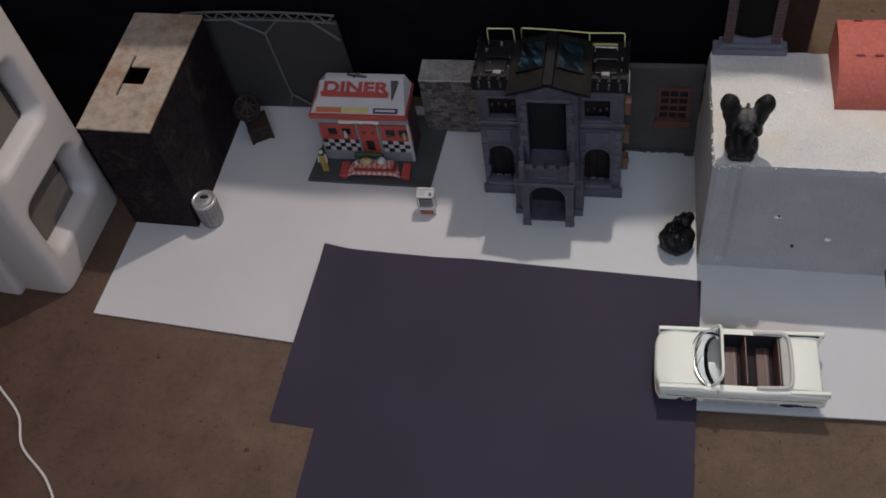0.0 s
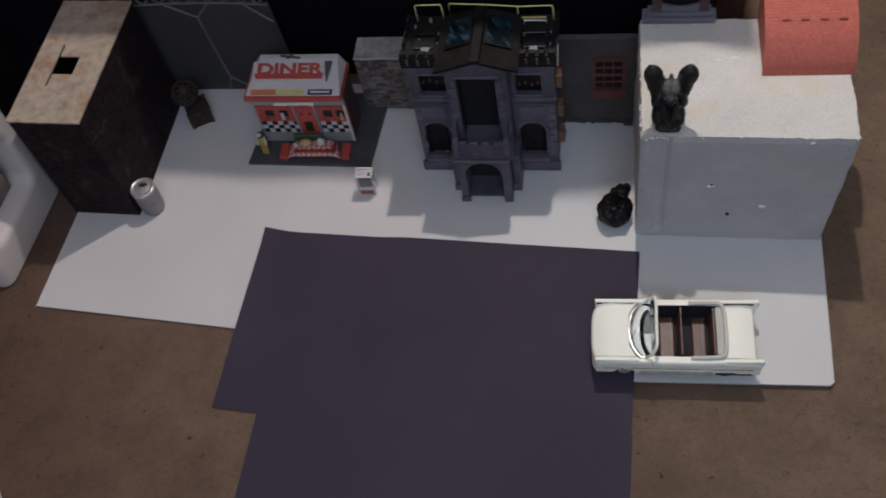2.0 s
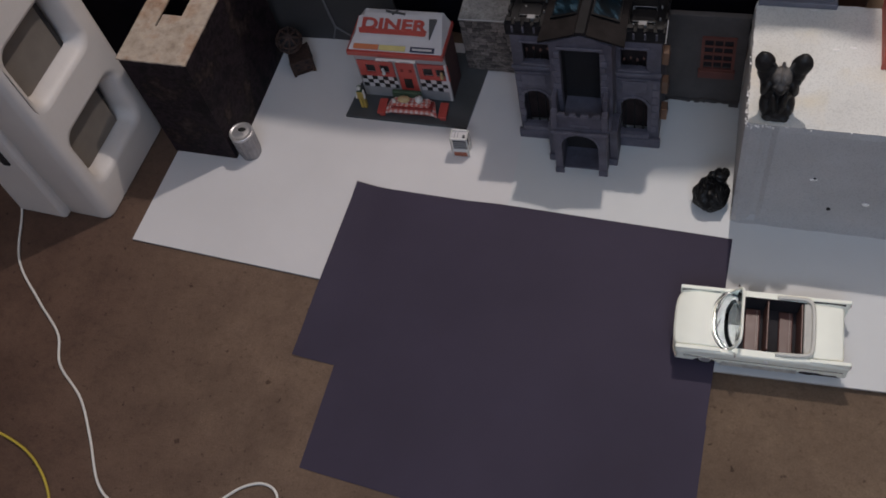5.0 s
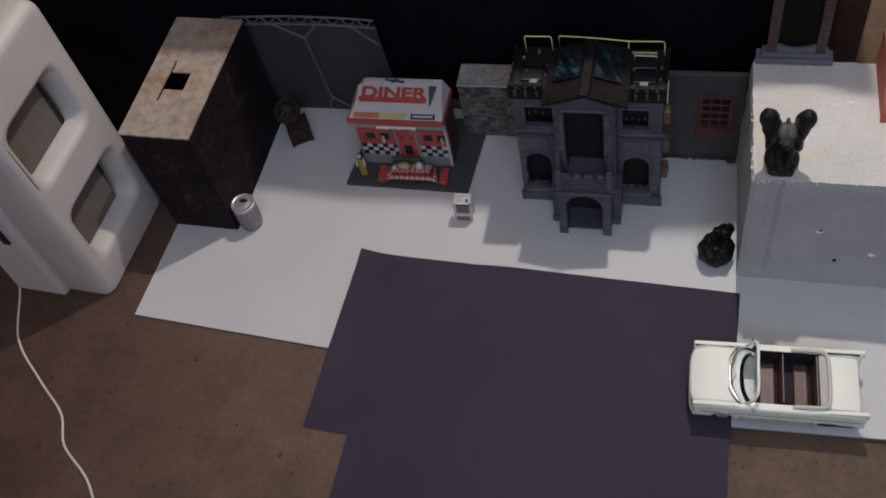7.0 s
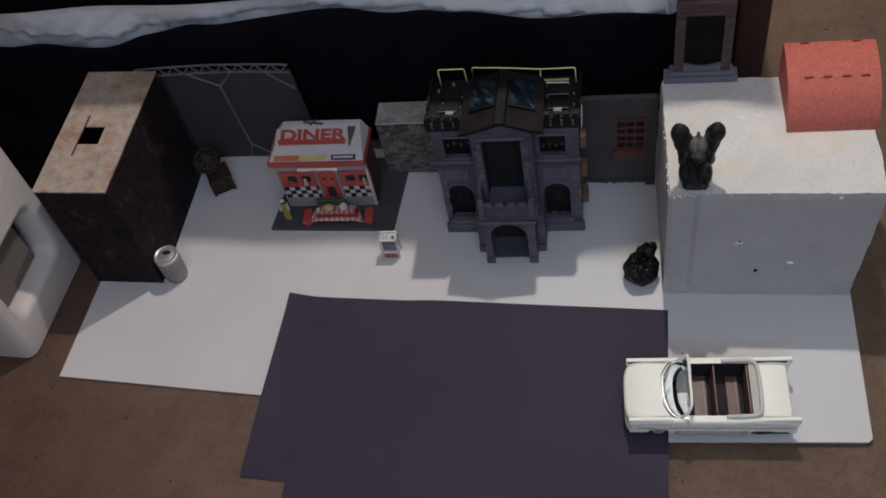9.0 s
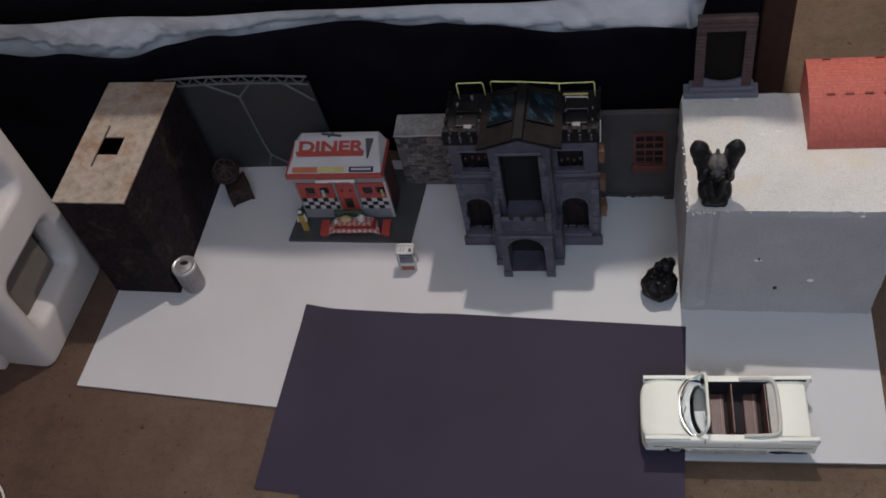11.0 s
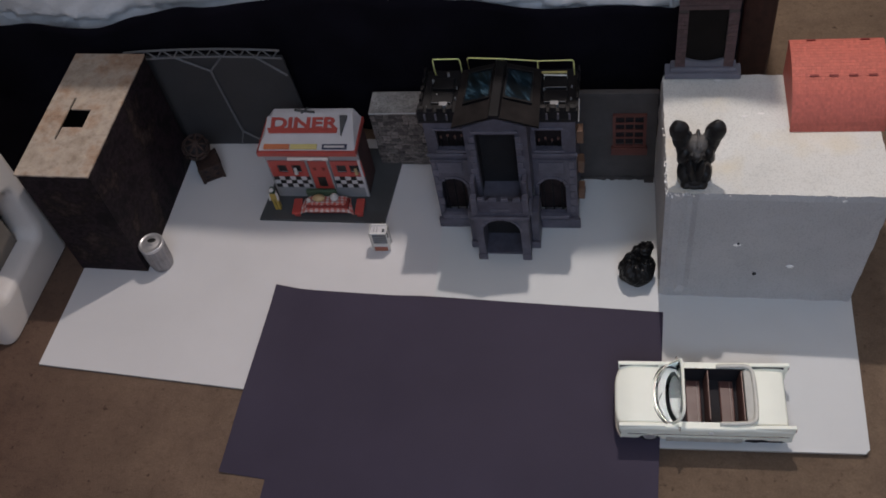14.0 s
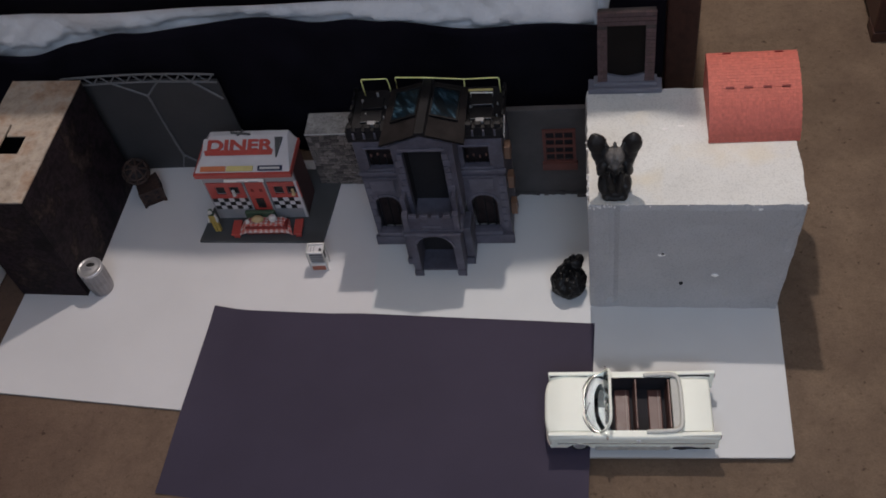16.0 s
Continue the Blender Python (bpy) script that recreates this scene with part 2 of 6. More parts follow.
WHITE = mat("white_plastic", (0.75, 0.74, 0.72), 0.4, var=0.05)
CHIP = mat("bare_foam_chip", (0.90, 0.89, 0.86), 0.7, var=0.05)
BLACK = mat("black_plastic", (0.012, 0.012, 0.013), 0.4, var=0.2)
ORANGE = mat("orange_plastic", (0.55, 0.17, 0.07), 0.5, var=0.1)
CREAM = mat("yellow_cream_plastic", (0.62, 0.52, 0.2), 0.5, var=0.1)
NAVY = mat("navy_plastic", (0.016, 0.022, 0.06), 0.5, var=0.1)
GREEN = mat("dull_green_plastic", (0.06, 0.10, 0.06), 0.5, var=0.15)
BUN = mat("tan_plastic", (0.5, 0.36, 0.18), 0.5, var=0.15)
SKIN_YELLOW = mat("mustard_plastic", (0.42, 0.30, 0.07), 0.45, var=0.2)
GATE = mat("grey_gate_panel", (0.044, 0.043, 0.045), 0.6, var=0.12, fine=200, coarse=12)
GATE_STEEL = mat("grey_steel_truss", (0.15, 0.15, 0.155), 0.5, var=0.15)
WALL_CARD = mat("grey_wall_card", (0.076, 0.068, 0.066), 0.7, var=0.2, fine=200, coarse=25)
WALL_RED = mat("rust_red_window", (0.145, 0.047, 0.036), 0.6, var=0.2)
STONE = piece_mat("grey_stone", (0.205, 0.172, 0.155), 0.55, fine=420.0, deep=0.18)
STONE_TOP = grime_mat("pale_stone_top", [(0.3, (0.22, 0.21, 0.20)), (0.7, (0.48, 0.46, 0.44))], 50)
MORTAR = mat("dark_mortar", (0.055, 0.045, 0.042), 0.9, var=0.2)
BRICK = piece_mat("purple_brown_brick", (0.085, 0.050, 0.052), 0.16, deep=0.7)
SLATE = mat("blue_grey_sill", (0.15, 0.155, 0.19), 0.6, var=0.12)
PANE_DARK = mat("dark_olive_pane", (0.008, 0.0065, 0.006), 0.7, var=0.2, spec=0.1)
TILE_RED = piece_mat("salmon_red_shingle", (0.54, 0.135, 0.098), 0.09, 0.65, deep=0.80)
TILE_BASE = mat("salmon_red_roof", (0.50, 0.125, 0.092), 0.65, var=0.12)
GARGOYLE = dusty_mat("black_resin", (0.0085, 0.0080, 0.0085), (0.15, 0.14, 0.13), (0.5295, 0.976, 0.2675), 0.009, 0.016)
STAND_RED = mat("brown_red_plastic", (0.34, 0.115, 0.07), 0.5, var=0.12)
STEEL = mat("scuffed_aluminium", (0.30, 0.29, 0.30), 0.42, 0.6, var=0.2, fine=300, coarse=50)
STEEL_TOP = mat("bright_aluminium", (0.60, 0.59, 0.60), 0.38, 0.7, var=0.1)
CAR_WHITE = mat("ivory_car_paint", (0.94, 0.97, 0.86), 0.5, var=0.02, fine=100, coarse=20, bump=0.0, spec=0.3)
CAR_SIDE = mat("grey_flank", (0.62, 0.62, 0.57), 0.45, 0.15, var=0.25, fine=200, coarse=90)
BOOT = mat("greyish_ivory_vinyl", (0.60, 0.60, 0.55), 0.55, var=0.06, fine=200, coarse=60)
CHROME = mat("chrome", (0.75, 0.75, 0.74), 0.15, 1.0, var=0.05, bump=0.0)
SEAT_BROWN = mat("brown_leather", (0.105, 0.047, 0.040), 0.42, var=0.07, fine=150, bump=0.04)
PIPING = mat("worn_tan_piping", (0.30, 0.22, 0.19), 0.5, var=0.2)
SEAT_DARK = mat("dark_carpet_lining", (0.016, 0.014, 0.018), 0.8, var=0.2)
DASH = mat("teal_grey_dash", (0.034, 0.050, 0.055), 0.5, var=0.15)
TYRE = mat("black_rubber", (0.014, 0.014, 0.014), 0.7, var=0.2)
GLASS = glass_mat("windscreen_glass", (0.8, 0.85, 0.87))
BAG = mat("black_bin_liner", (0.0035, 0.0035, 0.004), 0.42, var=0.3, fine=120, coarse=40, bump=0.4, depth=0.002, spec=0.28)
CORD_WHITE = mat("white_cable", (0.72, 0.70, 0.66), 0.45, var=0.05)
CORD_YELLOW = mat("yellow_cable", (0.5, 0.38, 0.05), 0.5, var=0.1)
CRATE = grime_mat("dark_brown_crate", [(0.3, (0.012, 0.006, 0.005)), (0.55, (0.040, 0.020, 0.015)), (0.7, (0.080, 0.042, 0.032))], 80)
PLASTER = mat("plain_wall_paint", (0.63, 0.59, 0.56), 0.9, var=0.05)

# ---- mesh helpers ----


def add_box(bm, x0, x1, y0, y1, z0, z1, bevel=0.0):
    vs = [bm.verts.new((x, y, z)) for x in (x0, x1) for y in (y0, y1) for z in (z0, z1)]
    fs = [bm.faces.new([vs[i] for i in q]) for q in ((0, 1, 3, 2), (4, 6, 7, 5), (0, 4, 5, 1), (2, 3, 7, 6), (0, 2, 6, 4), (1, 5, 7, 3))]
    if bevel:
        es = list({e for f in fs for e in f.edges})
        bmesh.ops.bevel(bm, geom=es, offset=bevel, segments=2, affect="EDGES", profile=0.5)
    return vs


def add_hull(bm, low, high, bevel=0.0):
    """A block between two rings of corners."""
    a, b = [bm.verts.new(p) for p in low], [bm.verts.new(p) for p in high]
    n = len(a)
    fs = [bm.faces.new(a[::-1]), bm.faces.new(b)]
    fs += [bm.faces.new((a[i], a[(i + 1) % n], b[(i + 1) % n], b[i])) for i in range(n)]
    if bevel:
        bmesh.ops.bevel(bm, geom=list({e for f in fs for e in f.edges}), offset=bevel, segments=2, affect="EDGES", profile=0.5)


def add_prism(bm, pts, y0, y1):
    """A polygon in x and z, pushed from y0 to y1."""
    add_hull(bm, [(x, y0, z) for x, z in pts], [(x, y1, z) for x, z in pts])


def add_cyl(bm, base, top, r0, r1=None, n=16, caps=True):
    r1 = r0 if r1 is None else r1
    base, top = Vector(base), Vector(top)
    q = (top - base).to_track_quat("Z", "Y")
    rings = []
    for c, r in ((base, r0), (top, r1)):
        rings.append([bm.verts.new(c + q @ Vector((r * math.cos(2 * math.pi * i / n), r * math.sin(2 * math.pi * i / n), 0))) for i in range(n)])
    for i in range(n):
        bm.faces.new((rings[0][i], rings[0][(i + 1) % n], rings[1][(i + 1) % n], rings[1][i]))
    if caps:
        bm.faces.new(rings[0][::-1]), bm.faces.new(rings[1])


def add_ball(bm, c, r, seg=14):
    r = (r, r, r) if isinstance(r, (int, float)) else r
    m = Matrix.Translation(c) @ Matrix.Diagonal((*r, 1))
    bmesh.ops.create_uvsphere(bm, u_segments=seg, v_segments=max(6, seg // 2 + 1), radius=1, matrix=m)


def add_lathe(bm, c, profile, n=32):
    """Turned about the upright through c: rows of radius and height."""
    rings = [[bm.verts.new((c[0] + r * math.cos(2 * math.pi * i / n), c[1] + r * math.sin(2 * math.pi * i / n), c[2] + z)) for i in range(n)] for r, z in profile]
    for a, b in zip(rings, rings[1:]):
        for i in range(n):
            bm.faces.new((a[i], a[(i + 1) % n], b[(i + 1) % n], b[i]))
    bm.faces.new(rings[0][::-1]), bm.faces.new(rings[-1])


def add_tube(bm, pts, r, n=8):
    pts = [Vector(p) for p in pts]
    rings = []
    for i, p in enumerate(pts):
        d = (pts[min(i + 1, len(pts) - 1)] - pts[max(i - 1, 0)]).normalized()
        side = d.cross(Vector((0, 0, 1)))
        side = side.normalized() if side.length > 1e-4 else Vector((1, 0, 0))
        over = side.cross(d)
        rings.append([bm.verts.new(p + r * (math.cos(2 * math.pi * k / n) * side + math.sin(2 * math.pi * k / n) * over)) for k in range(n)])
    for a, b in zip(rings, rings[1:]):
        for k in range(n):
            bm.faces.new((a[k], a[(k + 1) % n], b[(k + 1) % n], b[k]))
    bm.faces.new(rings[0]), bm.faces.new(rings[-1][::-1])


def finish(ob, bm, material, smooth=False):
    bmesh.ops.recalc_face_normals(bm, faces=bm.faces[:])
    bm.to_mesh(ob.data)
    bm.free()
    for m in material if isinstance(material, (list, tuple)) else [material]:
        ob.data.materials.append(m)
    if smooth:
        ob.data.polygons.foreach_set("use_smooth", [True] * len(ob.data.polygons))
    return ob


def part(name, bm, material, parent=None, label="", smooth=False):
    ob = new(name, bpy.data.meshes.new(name))
    finish(ob, bm, material, smooth)
    if parent:
        ob.parent = parent
        ob.matrix_parent_inverse = parent.matrix_basis.inverted()
    return tagged(ob, label)


def thing(name, label, category, at=(0, 0, 0), group="", kind=""):
    ob = new(name)
    ob.empty_display_size = 0.02
    ob.matrix_world = pose(*at)
    return tagged(ob, label, category, group, kind)


def boxed(name, material, parent, dims, bevel=0.0, label=""):
    bm = bmesh.new()
    add_box(bm, *dims, bevel)
    return part(name, bm, material, parent, label)


def smooth_line(pts, steps=8):
    """A soft curve through the points."""
    pts = [Vector(p) for p in pts]
    out = []
    for i in range(len(pts) - 1):
        a, b, c, d = pts[max(i - 1, 0)], pts[i], pts[i + 1], pts[min(i + 2, len(pts) - 1)]
        for k in range(steps):
            t = k / steps
            out.append(0.5 * (2 * b + (c - a) * t + (2 * a - 5 * b + 4 * c - d) * t * t + (3 * b - 3 * c + d - a) * t**3))
    return out + [pts[-1]]


def add_wall(bm, x0, x1, z0, z1, y0, y1, holes):
    """A wall in x and z with openings (x0, x1, z0, z1, arched) that go through it."""
    xs = sorted({x0, x1, *(h[0] for h in holes), *(h[1] for h in holes)})
    zs = sorted({z0, z1, *(h[2] for h in holes), *(h[3] for h in holes)})
    for a, b in zip(xs, xs[1:]):
        run = None
        for c, d in zip(zs, zs[1:]):
            cx, cz = (a + b) / 2, (c + d) / 2
            open_here = any(h[0] < cx < h[1] and h[2] < cz < h[3] for h in holes)
            if open_here:
                if run:
                    add_box(bm, a, b, y0, y1, *run)
                run = None
            else:
                run = (run[0], d) if run else (c, d)
        if run:
            add_box(bm, a, b, y0, y1, *run)
    for h in holes:
        if len(h) > 4 and h[4]:
            r, mid = (h[1] - h[0]) / 2, (h[0] + h[1]) / 2
            for s in (-1, 1):
                arc = [(mid + s * r * math.cos(a), h[3] - r + r * math.sin(a)) for a in [i * math.pi / 16 for i in range(9)]]
                add_prism(bm, [*arc, (mid + s * r, h[3])], y0, y1)


def settle(ob, to, turn=0.0, size=(1, 1, 1), about=None):
    """Sizes a thing about its base, turns it and sets it down at its place."""
    m = pose(*to, 0, 0, turn) @ Matrix.Diagonal((*size, 1)) @ Matrix.Translation(-Vector(about or ob.matrix_world.translation))
    ob.matrix_world = m @ ob.matrix_world


# ---- the room ----
FLOOR_Z = 0.0
bm = bmesh.new()
add_box(bm, -2.0, 3.0, -0.72, 3.2, -0.05, FLOOR_Z)
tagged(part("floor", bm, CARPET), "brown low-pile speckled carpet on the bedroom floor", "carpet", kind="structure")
# unseen walls and ceiling, their beige set for warm bounce
for name, dims in (("wall_north", (-2.1, 3.1, 3.2, 3.3, -0.05, 2.45)), ("wall_east", (3.0, 3.1, -0.72, 3.2, -0.05, 2.45)), ("wall_west", (-2.1, -2.0, -0.72, 3.2, -0.05, 2.45))):
    tagged(boxed(name, PLASTER, None, dims), "plain beige painted bedroom wall", "wall", kind="structure")
bm = bmesh.new()
for x0, x1, z0, z1 in ((-2.1, -0.05, -0.05, 2.45), (1.35, 3.1, -0.05, 2.45), (-0.05, 1.35, -0.05, 1.28), (-0.05, 1.35, 2.36, 2.45)):
    add_box(bm, x0, x1, -0.82, -0.72, z0, z1)
tagged(part("wall_south", bm, PLASTER), "plain beige bedroom wall with an added opening for fill light", "wall", kind="structure")
tagged(boxed("ceiling", PLASTER, None, (-2.1, 3.1, -0.82, 3.3, 2.45, 2.5)), "plain beige bedroom ceiling", "ceiling", kind="structure")

# ---- boards and paper on the floor ----


def board(name, corners, z0, z1, label, face):
    bm = bmesh.new()
    add_hull(bm, [(x, y, z0) for x, y in corners], [(x, y, z1) for x, y in corners])
    ob = part(name, bm, [face, BOARD_EDGE])
    for p in ob.data.polygons:
        p.material_index = 0 if p.normal.z > 0.5 else 1
    return tagged(ob, label, "foam board")


board("foam_board", [(-0.307, 0.832), (0.249, 0.779), (0.291, 1.216), (-0.272, 1.244)], 0.0005, 0.0035, "white foam board lying flat on brown carpet", BOARD)
board("foam_board", [(0.214, 0.741), (0.719, 0.745), (0.724, 0.750), (0.738, 1.212), (0.213, 1.230)], 0.0038, 0.0068, "white foam board, a cool cast in its colour, under castle, foam block and car", BOARD_CAST)


def lift(x, y):
    """How high a sheet of paper lies over carpet and boards."""
    def step(v):
        v = min(1, max(0, v))
        return v * v * (3 - 2 * v)
    south_a = 0.832 - 0.095 * (x + 0.307)
    on_a = step((y - south_a + 0.10) / 0.10) * 0.0035
    on_b = step((y - 0.743 + 0.12) / 0.12) * step((x - 0.214 + 0.11) / 0.11) * 0.0068
    return max(on_a, on_b)


def paper(corners, rise, label, curl):
    sw, se, ne, nw = [Vector(c) for c in corners]
    n, m = 48, 32
    bm = bmesh.new()
    grid = []
    for i in range(n + 1):
        u = i / n
        row = []
        for j in range(m + 1):
            v = j / m
            p = (sw * (1 - u) + se * u) * (1 - v) + (nw * (1 - u) + ne * u) * v
            z = lift(p.x, p.y) + rise + 0.0006 * noise.noise((p.x * 9, p.y * 9, 0.6))
            if curl:
                z += 0.002 * max(0, 1 - ((u / 0.09) ** 2 + ((1 - v) / 0.10) ** 2)) + 0.006 * max(0, 1 - u / 0.055) * (0.4 + 0.6 * v)
            row.append(bm.verts.new((p.x, p.y, z)))
        grid.append(row)
    for i in range(n):
        for j in range(m):
            bm.faces.new((grid[i][j], grid[i + 1][j], grid[i + 1][j + 1], grid[i][j + 1]))
    ob = part("construction_paper", bm, PAPER, smooth=True)
    ob.modifiers.new("thickness", "SOLIDIFY").thickness = 0.00012
    ob.modifiers.new("even_normals", "WEIGHTED_NORMAL")
    return tagged(ob, label, "paper")


paper([(0.030, 0.551), (0.487, 0.498), (0.494, 0.677), (0.038, 0.721)], 0.0007, "dark violet construction paper lying on brown carpet", False)
paper([(-0.022, 0.693), (0.491, 0.638), (0.505, 0.926), (-0.002, 0.958)], 0.00088, "dark violet construction paper laid as a road", True)

# ---- bed, cloth and furniture behind ----
TOP = [(-1.09, 0.262), (-0.70, 0.25), (-0.47, 0.236), (-0.384, 0.222), (-0.318, 0.217), (-0.272, 0.216), (-0.20, 0.230), (-0.125, 0.242), (-0.03, 0.252), (0.05, 0.255), (0.11, 0.254), (0.18, 0.248), (0.24, 0.236), (0.305, 0.228), (0.41, 0.219), (0.523, 0.217), (0.545, 0.317), (0.603, 0.334)]


# unseen upper edge of the bed, its heights set for the shadow it casts
EDGE = [(-1.0, 0.620), (-0.05, 0.642), (0.016, 0.655), (0.112, 0.691), (0.229, 0.711), (0.46, 0.768), (0.50, 0.748), (0.54, 0.732), (0.56, 0.759), (0.582, 0.762), (0.592, 0.60), (0.61, 0.58)]


def along(line, x):
    for (xa, za), (xb, zb) in zip(line, line[1:]):
        if xa <= x <= xb:
            f = (x - xa) / (xb - xa)
            f = f * f * (3 - 2 * f)
            return za + (zb - za) * f
    return line[-1][1]


def top_at(x):
    return along(TOP, x)


def edge_at(x):
    return along(EDGE, x)


bed = thing("bed", "bed with a white sheet and a dark red wooden post", "bed", (0.0, 1.7, 0))
bm = bmesh.new()
n = 320
rows = []
for i in range(n + 1):
    x = -0.95 + 1.495 * i / n
    row = []
    for z in [0.06, 0.12] + [0.16 + 0.0075 * k for k in range(27)] + [0.40, 0.47, 0.56, 0.58]:
        y = 1.269 + 0.004 * math.sin(x * 23 + z * 30 + 2 * noise.noise((x * 4, z * 6, 0))) + 0.004 * noise.noise((x * 30, z * 9, 3)) + 0.003 * noise.noise((x * 70 + z * 60, z * 14, 9)) + (0.018 if z > 0.57 else 0)
        # slanting creases, and a low corner past the mattress
        y += 0.0035 * noise.noise((x * 34 - z * 46, z * 10 + x * 6, 9)) + 0.0016 * noise.noise((x * 95 - z * 120, z * 16, 4))
        # it leans out under the blanket, tilted to brighten the east end and dim the west, and tucks in behind the
        # backdrop
        lean = min(1, max(0, (x + 0.35) / 0.75))
        y -= (0.45 * lean - 0.28) * max(0, 0.278 - max(z, 0.225))
        y += 0.012 if z < top_at(x) - 0.012 else 0
        tail = min(1, max(0, (x - 0.515) / 0.004))
        row.append(bm.verts.new((x, y, z * (1 - 0.28 * tail))))
    row.append(bm.verts.new((x, 2.3, 0.58 * (1 - 0.28 * tail))))
    rows.append(row)
for a, b in zip(rows, rows[1:]):
    for k in range(len(a) - 1):
        bm.faces.new((a[k], b[k], b[k + 1], a[k + 1]))
sheet = part("sheet", bm, WHITE_CLOTH, bed, "wrinkled white bed sheet hanging over the side", True)
sheet.modifiers.new("thickness", "SOLIDIFY").thickness = 0.003
boxed("mattress", WHITE_CLOTH, bed, (-0.94, 0.505, 1.30, 2.28, 0.2, 0.60), 0.02)
boxed("bed_base", WOOD_DARK, bed, (-0.94, 0.6, 1.325, 2.28, 0.1, 0.2), 0.004)
boxed("bed_post", WOOD_DARK, bed, (0.605, 0.647, 1.26, 1.31, 0.0, 0.425), 0.003, "dark red stained wooden post")
boxed("bed_post", WOOD_DARK, bed, (-0.99, -0.94, 1.25, 1.30, 0.0, 0.58), 0.003)

bm = bmesh.new()
rows = []
for i in range(121):
    x = -0.97 + 1.575 * i / 120
    top = edge_at(x)
    low = 0.2755 - 0.016 * x + 0.0015 * math.sin(x * 19)
    row = [bm.verts.new((x, 1.255 + 0.002 * math.sin(x * 27 + 9 * z) + (0.006 if z > top - 0.01 else 0), z)) for z in [low + (top - low) * k / 8 for k in range(9)]]
    row += [bm.verts.new((x, 1.30, top + 0.003)), bm.verts.new((x, 2.25, 0.66))]
    rows.append(row)
for a, b in zip(rows, rows[1:]):
    for k in range(len(a) - 1):
        bm.faces.new((a[k], b[k], b[k + 1], a[k + 1]))
blanket = part("blanket", bm, BLACK_CLOTH, None, smooth=True)
blanket.modifiers.new("thickness", "SOLIDIFY").thickness = 0.003
tagged(blanket, "black blanket draped over the white bed sheet", "blanket")

bm = bmesh.new()
rows = []
for i in range(201):
    x = -1.08 + 1.682 * i / 200
    row = []
    for k in range(15):
        f = k / 14
        y = 1.250 + 0.005 * math.sin(x * 31 + 3 * noise.noise((x * 3, f, 5))) + 0.004 * noise.noise((x * 17, f * 4, 1))
        # west of the boards the cloth spills out over the carpet
        spill = min(1, max(0, (-0.31 - x) / 0.05)) * max(0, 1 - k / 4) ** 1.5
        row.append(bm.verts.new((x, y - 0.21 * spill + 0.008 * spill * math.sin(x * 60), 0.003 + f * (top_at(x) - 0.003) * (1 - 0.75 * spill))))
    rows.append(row)
for a, b in zip(rows, rows[1:]):
    for k in range(14):
        bm.faces.new((a[k], b[k], b[k + 1], a[k + 1]))
cloth = part("backdrop_cloth", bm, BLACK_CLOTH, None, smooth=True)
cloth.modifiers.new("thickness", "SOLIDIFY").thickness = 0.002
tagged(cloth, "black cloth hung as a backdrop against the bed", "cloth")

cab = thing("cabinet", "dark brown wooden cabinet standing on carpet", "cabinet", (1.1, 1.6, 0))
boxed("body", WOOD_DARK, cab, (0.933, 1.4, 1.434, 1.9, 0.02, 0.7), 0.004)
for x in (0.933, 1.36):
    for y in (1.434, 1.86):
        boxed("foot", WOOD_DARK, cab, (x, x + 0.04, y, y + 0.04, 0.0, 0.02), 0.002)
settle(cab, (1.0925, 1.5884, 0), -0.4, (0.993, 0.966, 0.92))

# ---- packing foam at the west end ----
ZA, ZB = 0.0035, 0.0068


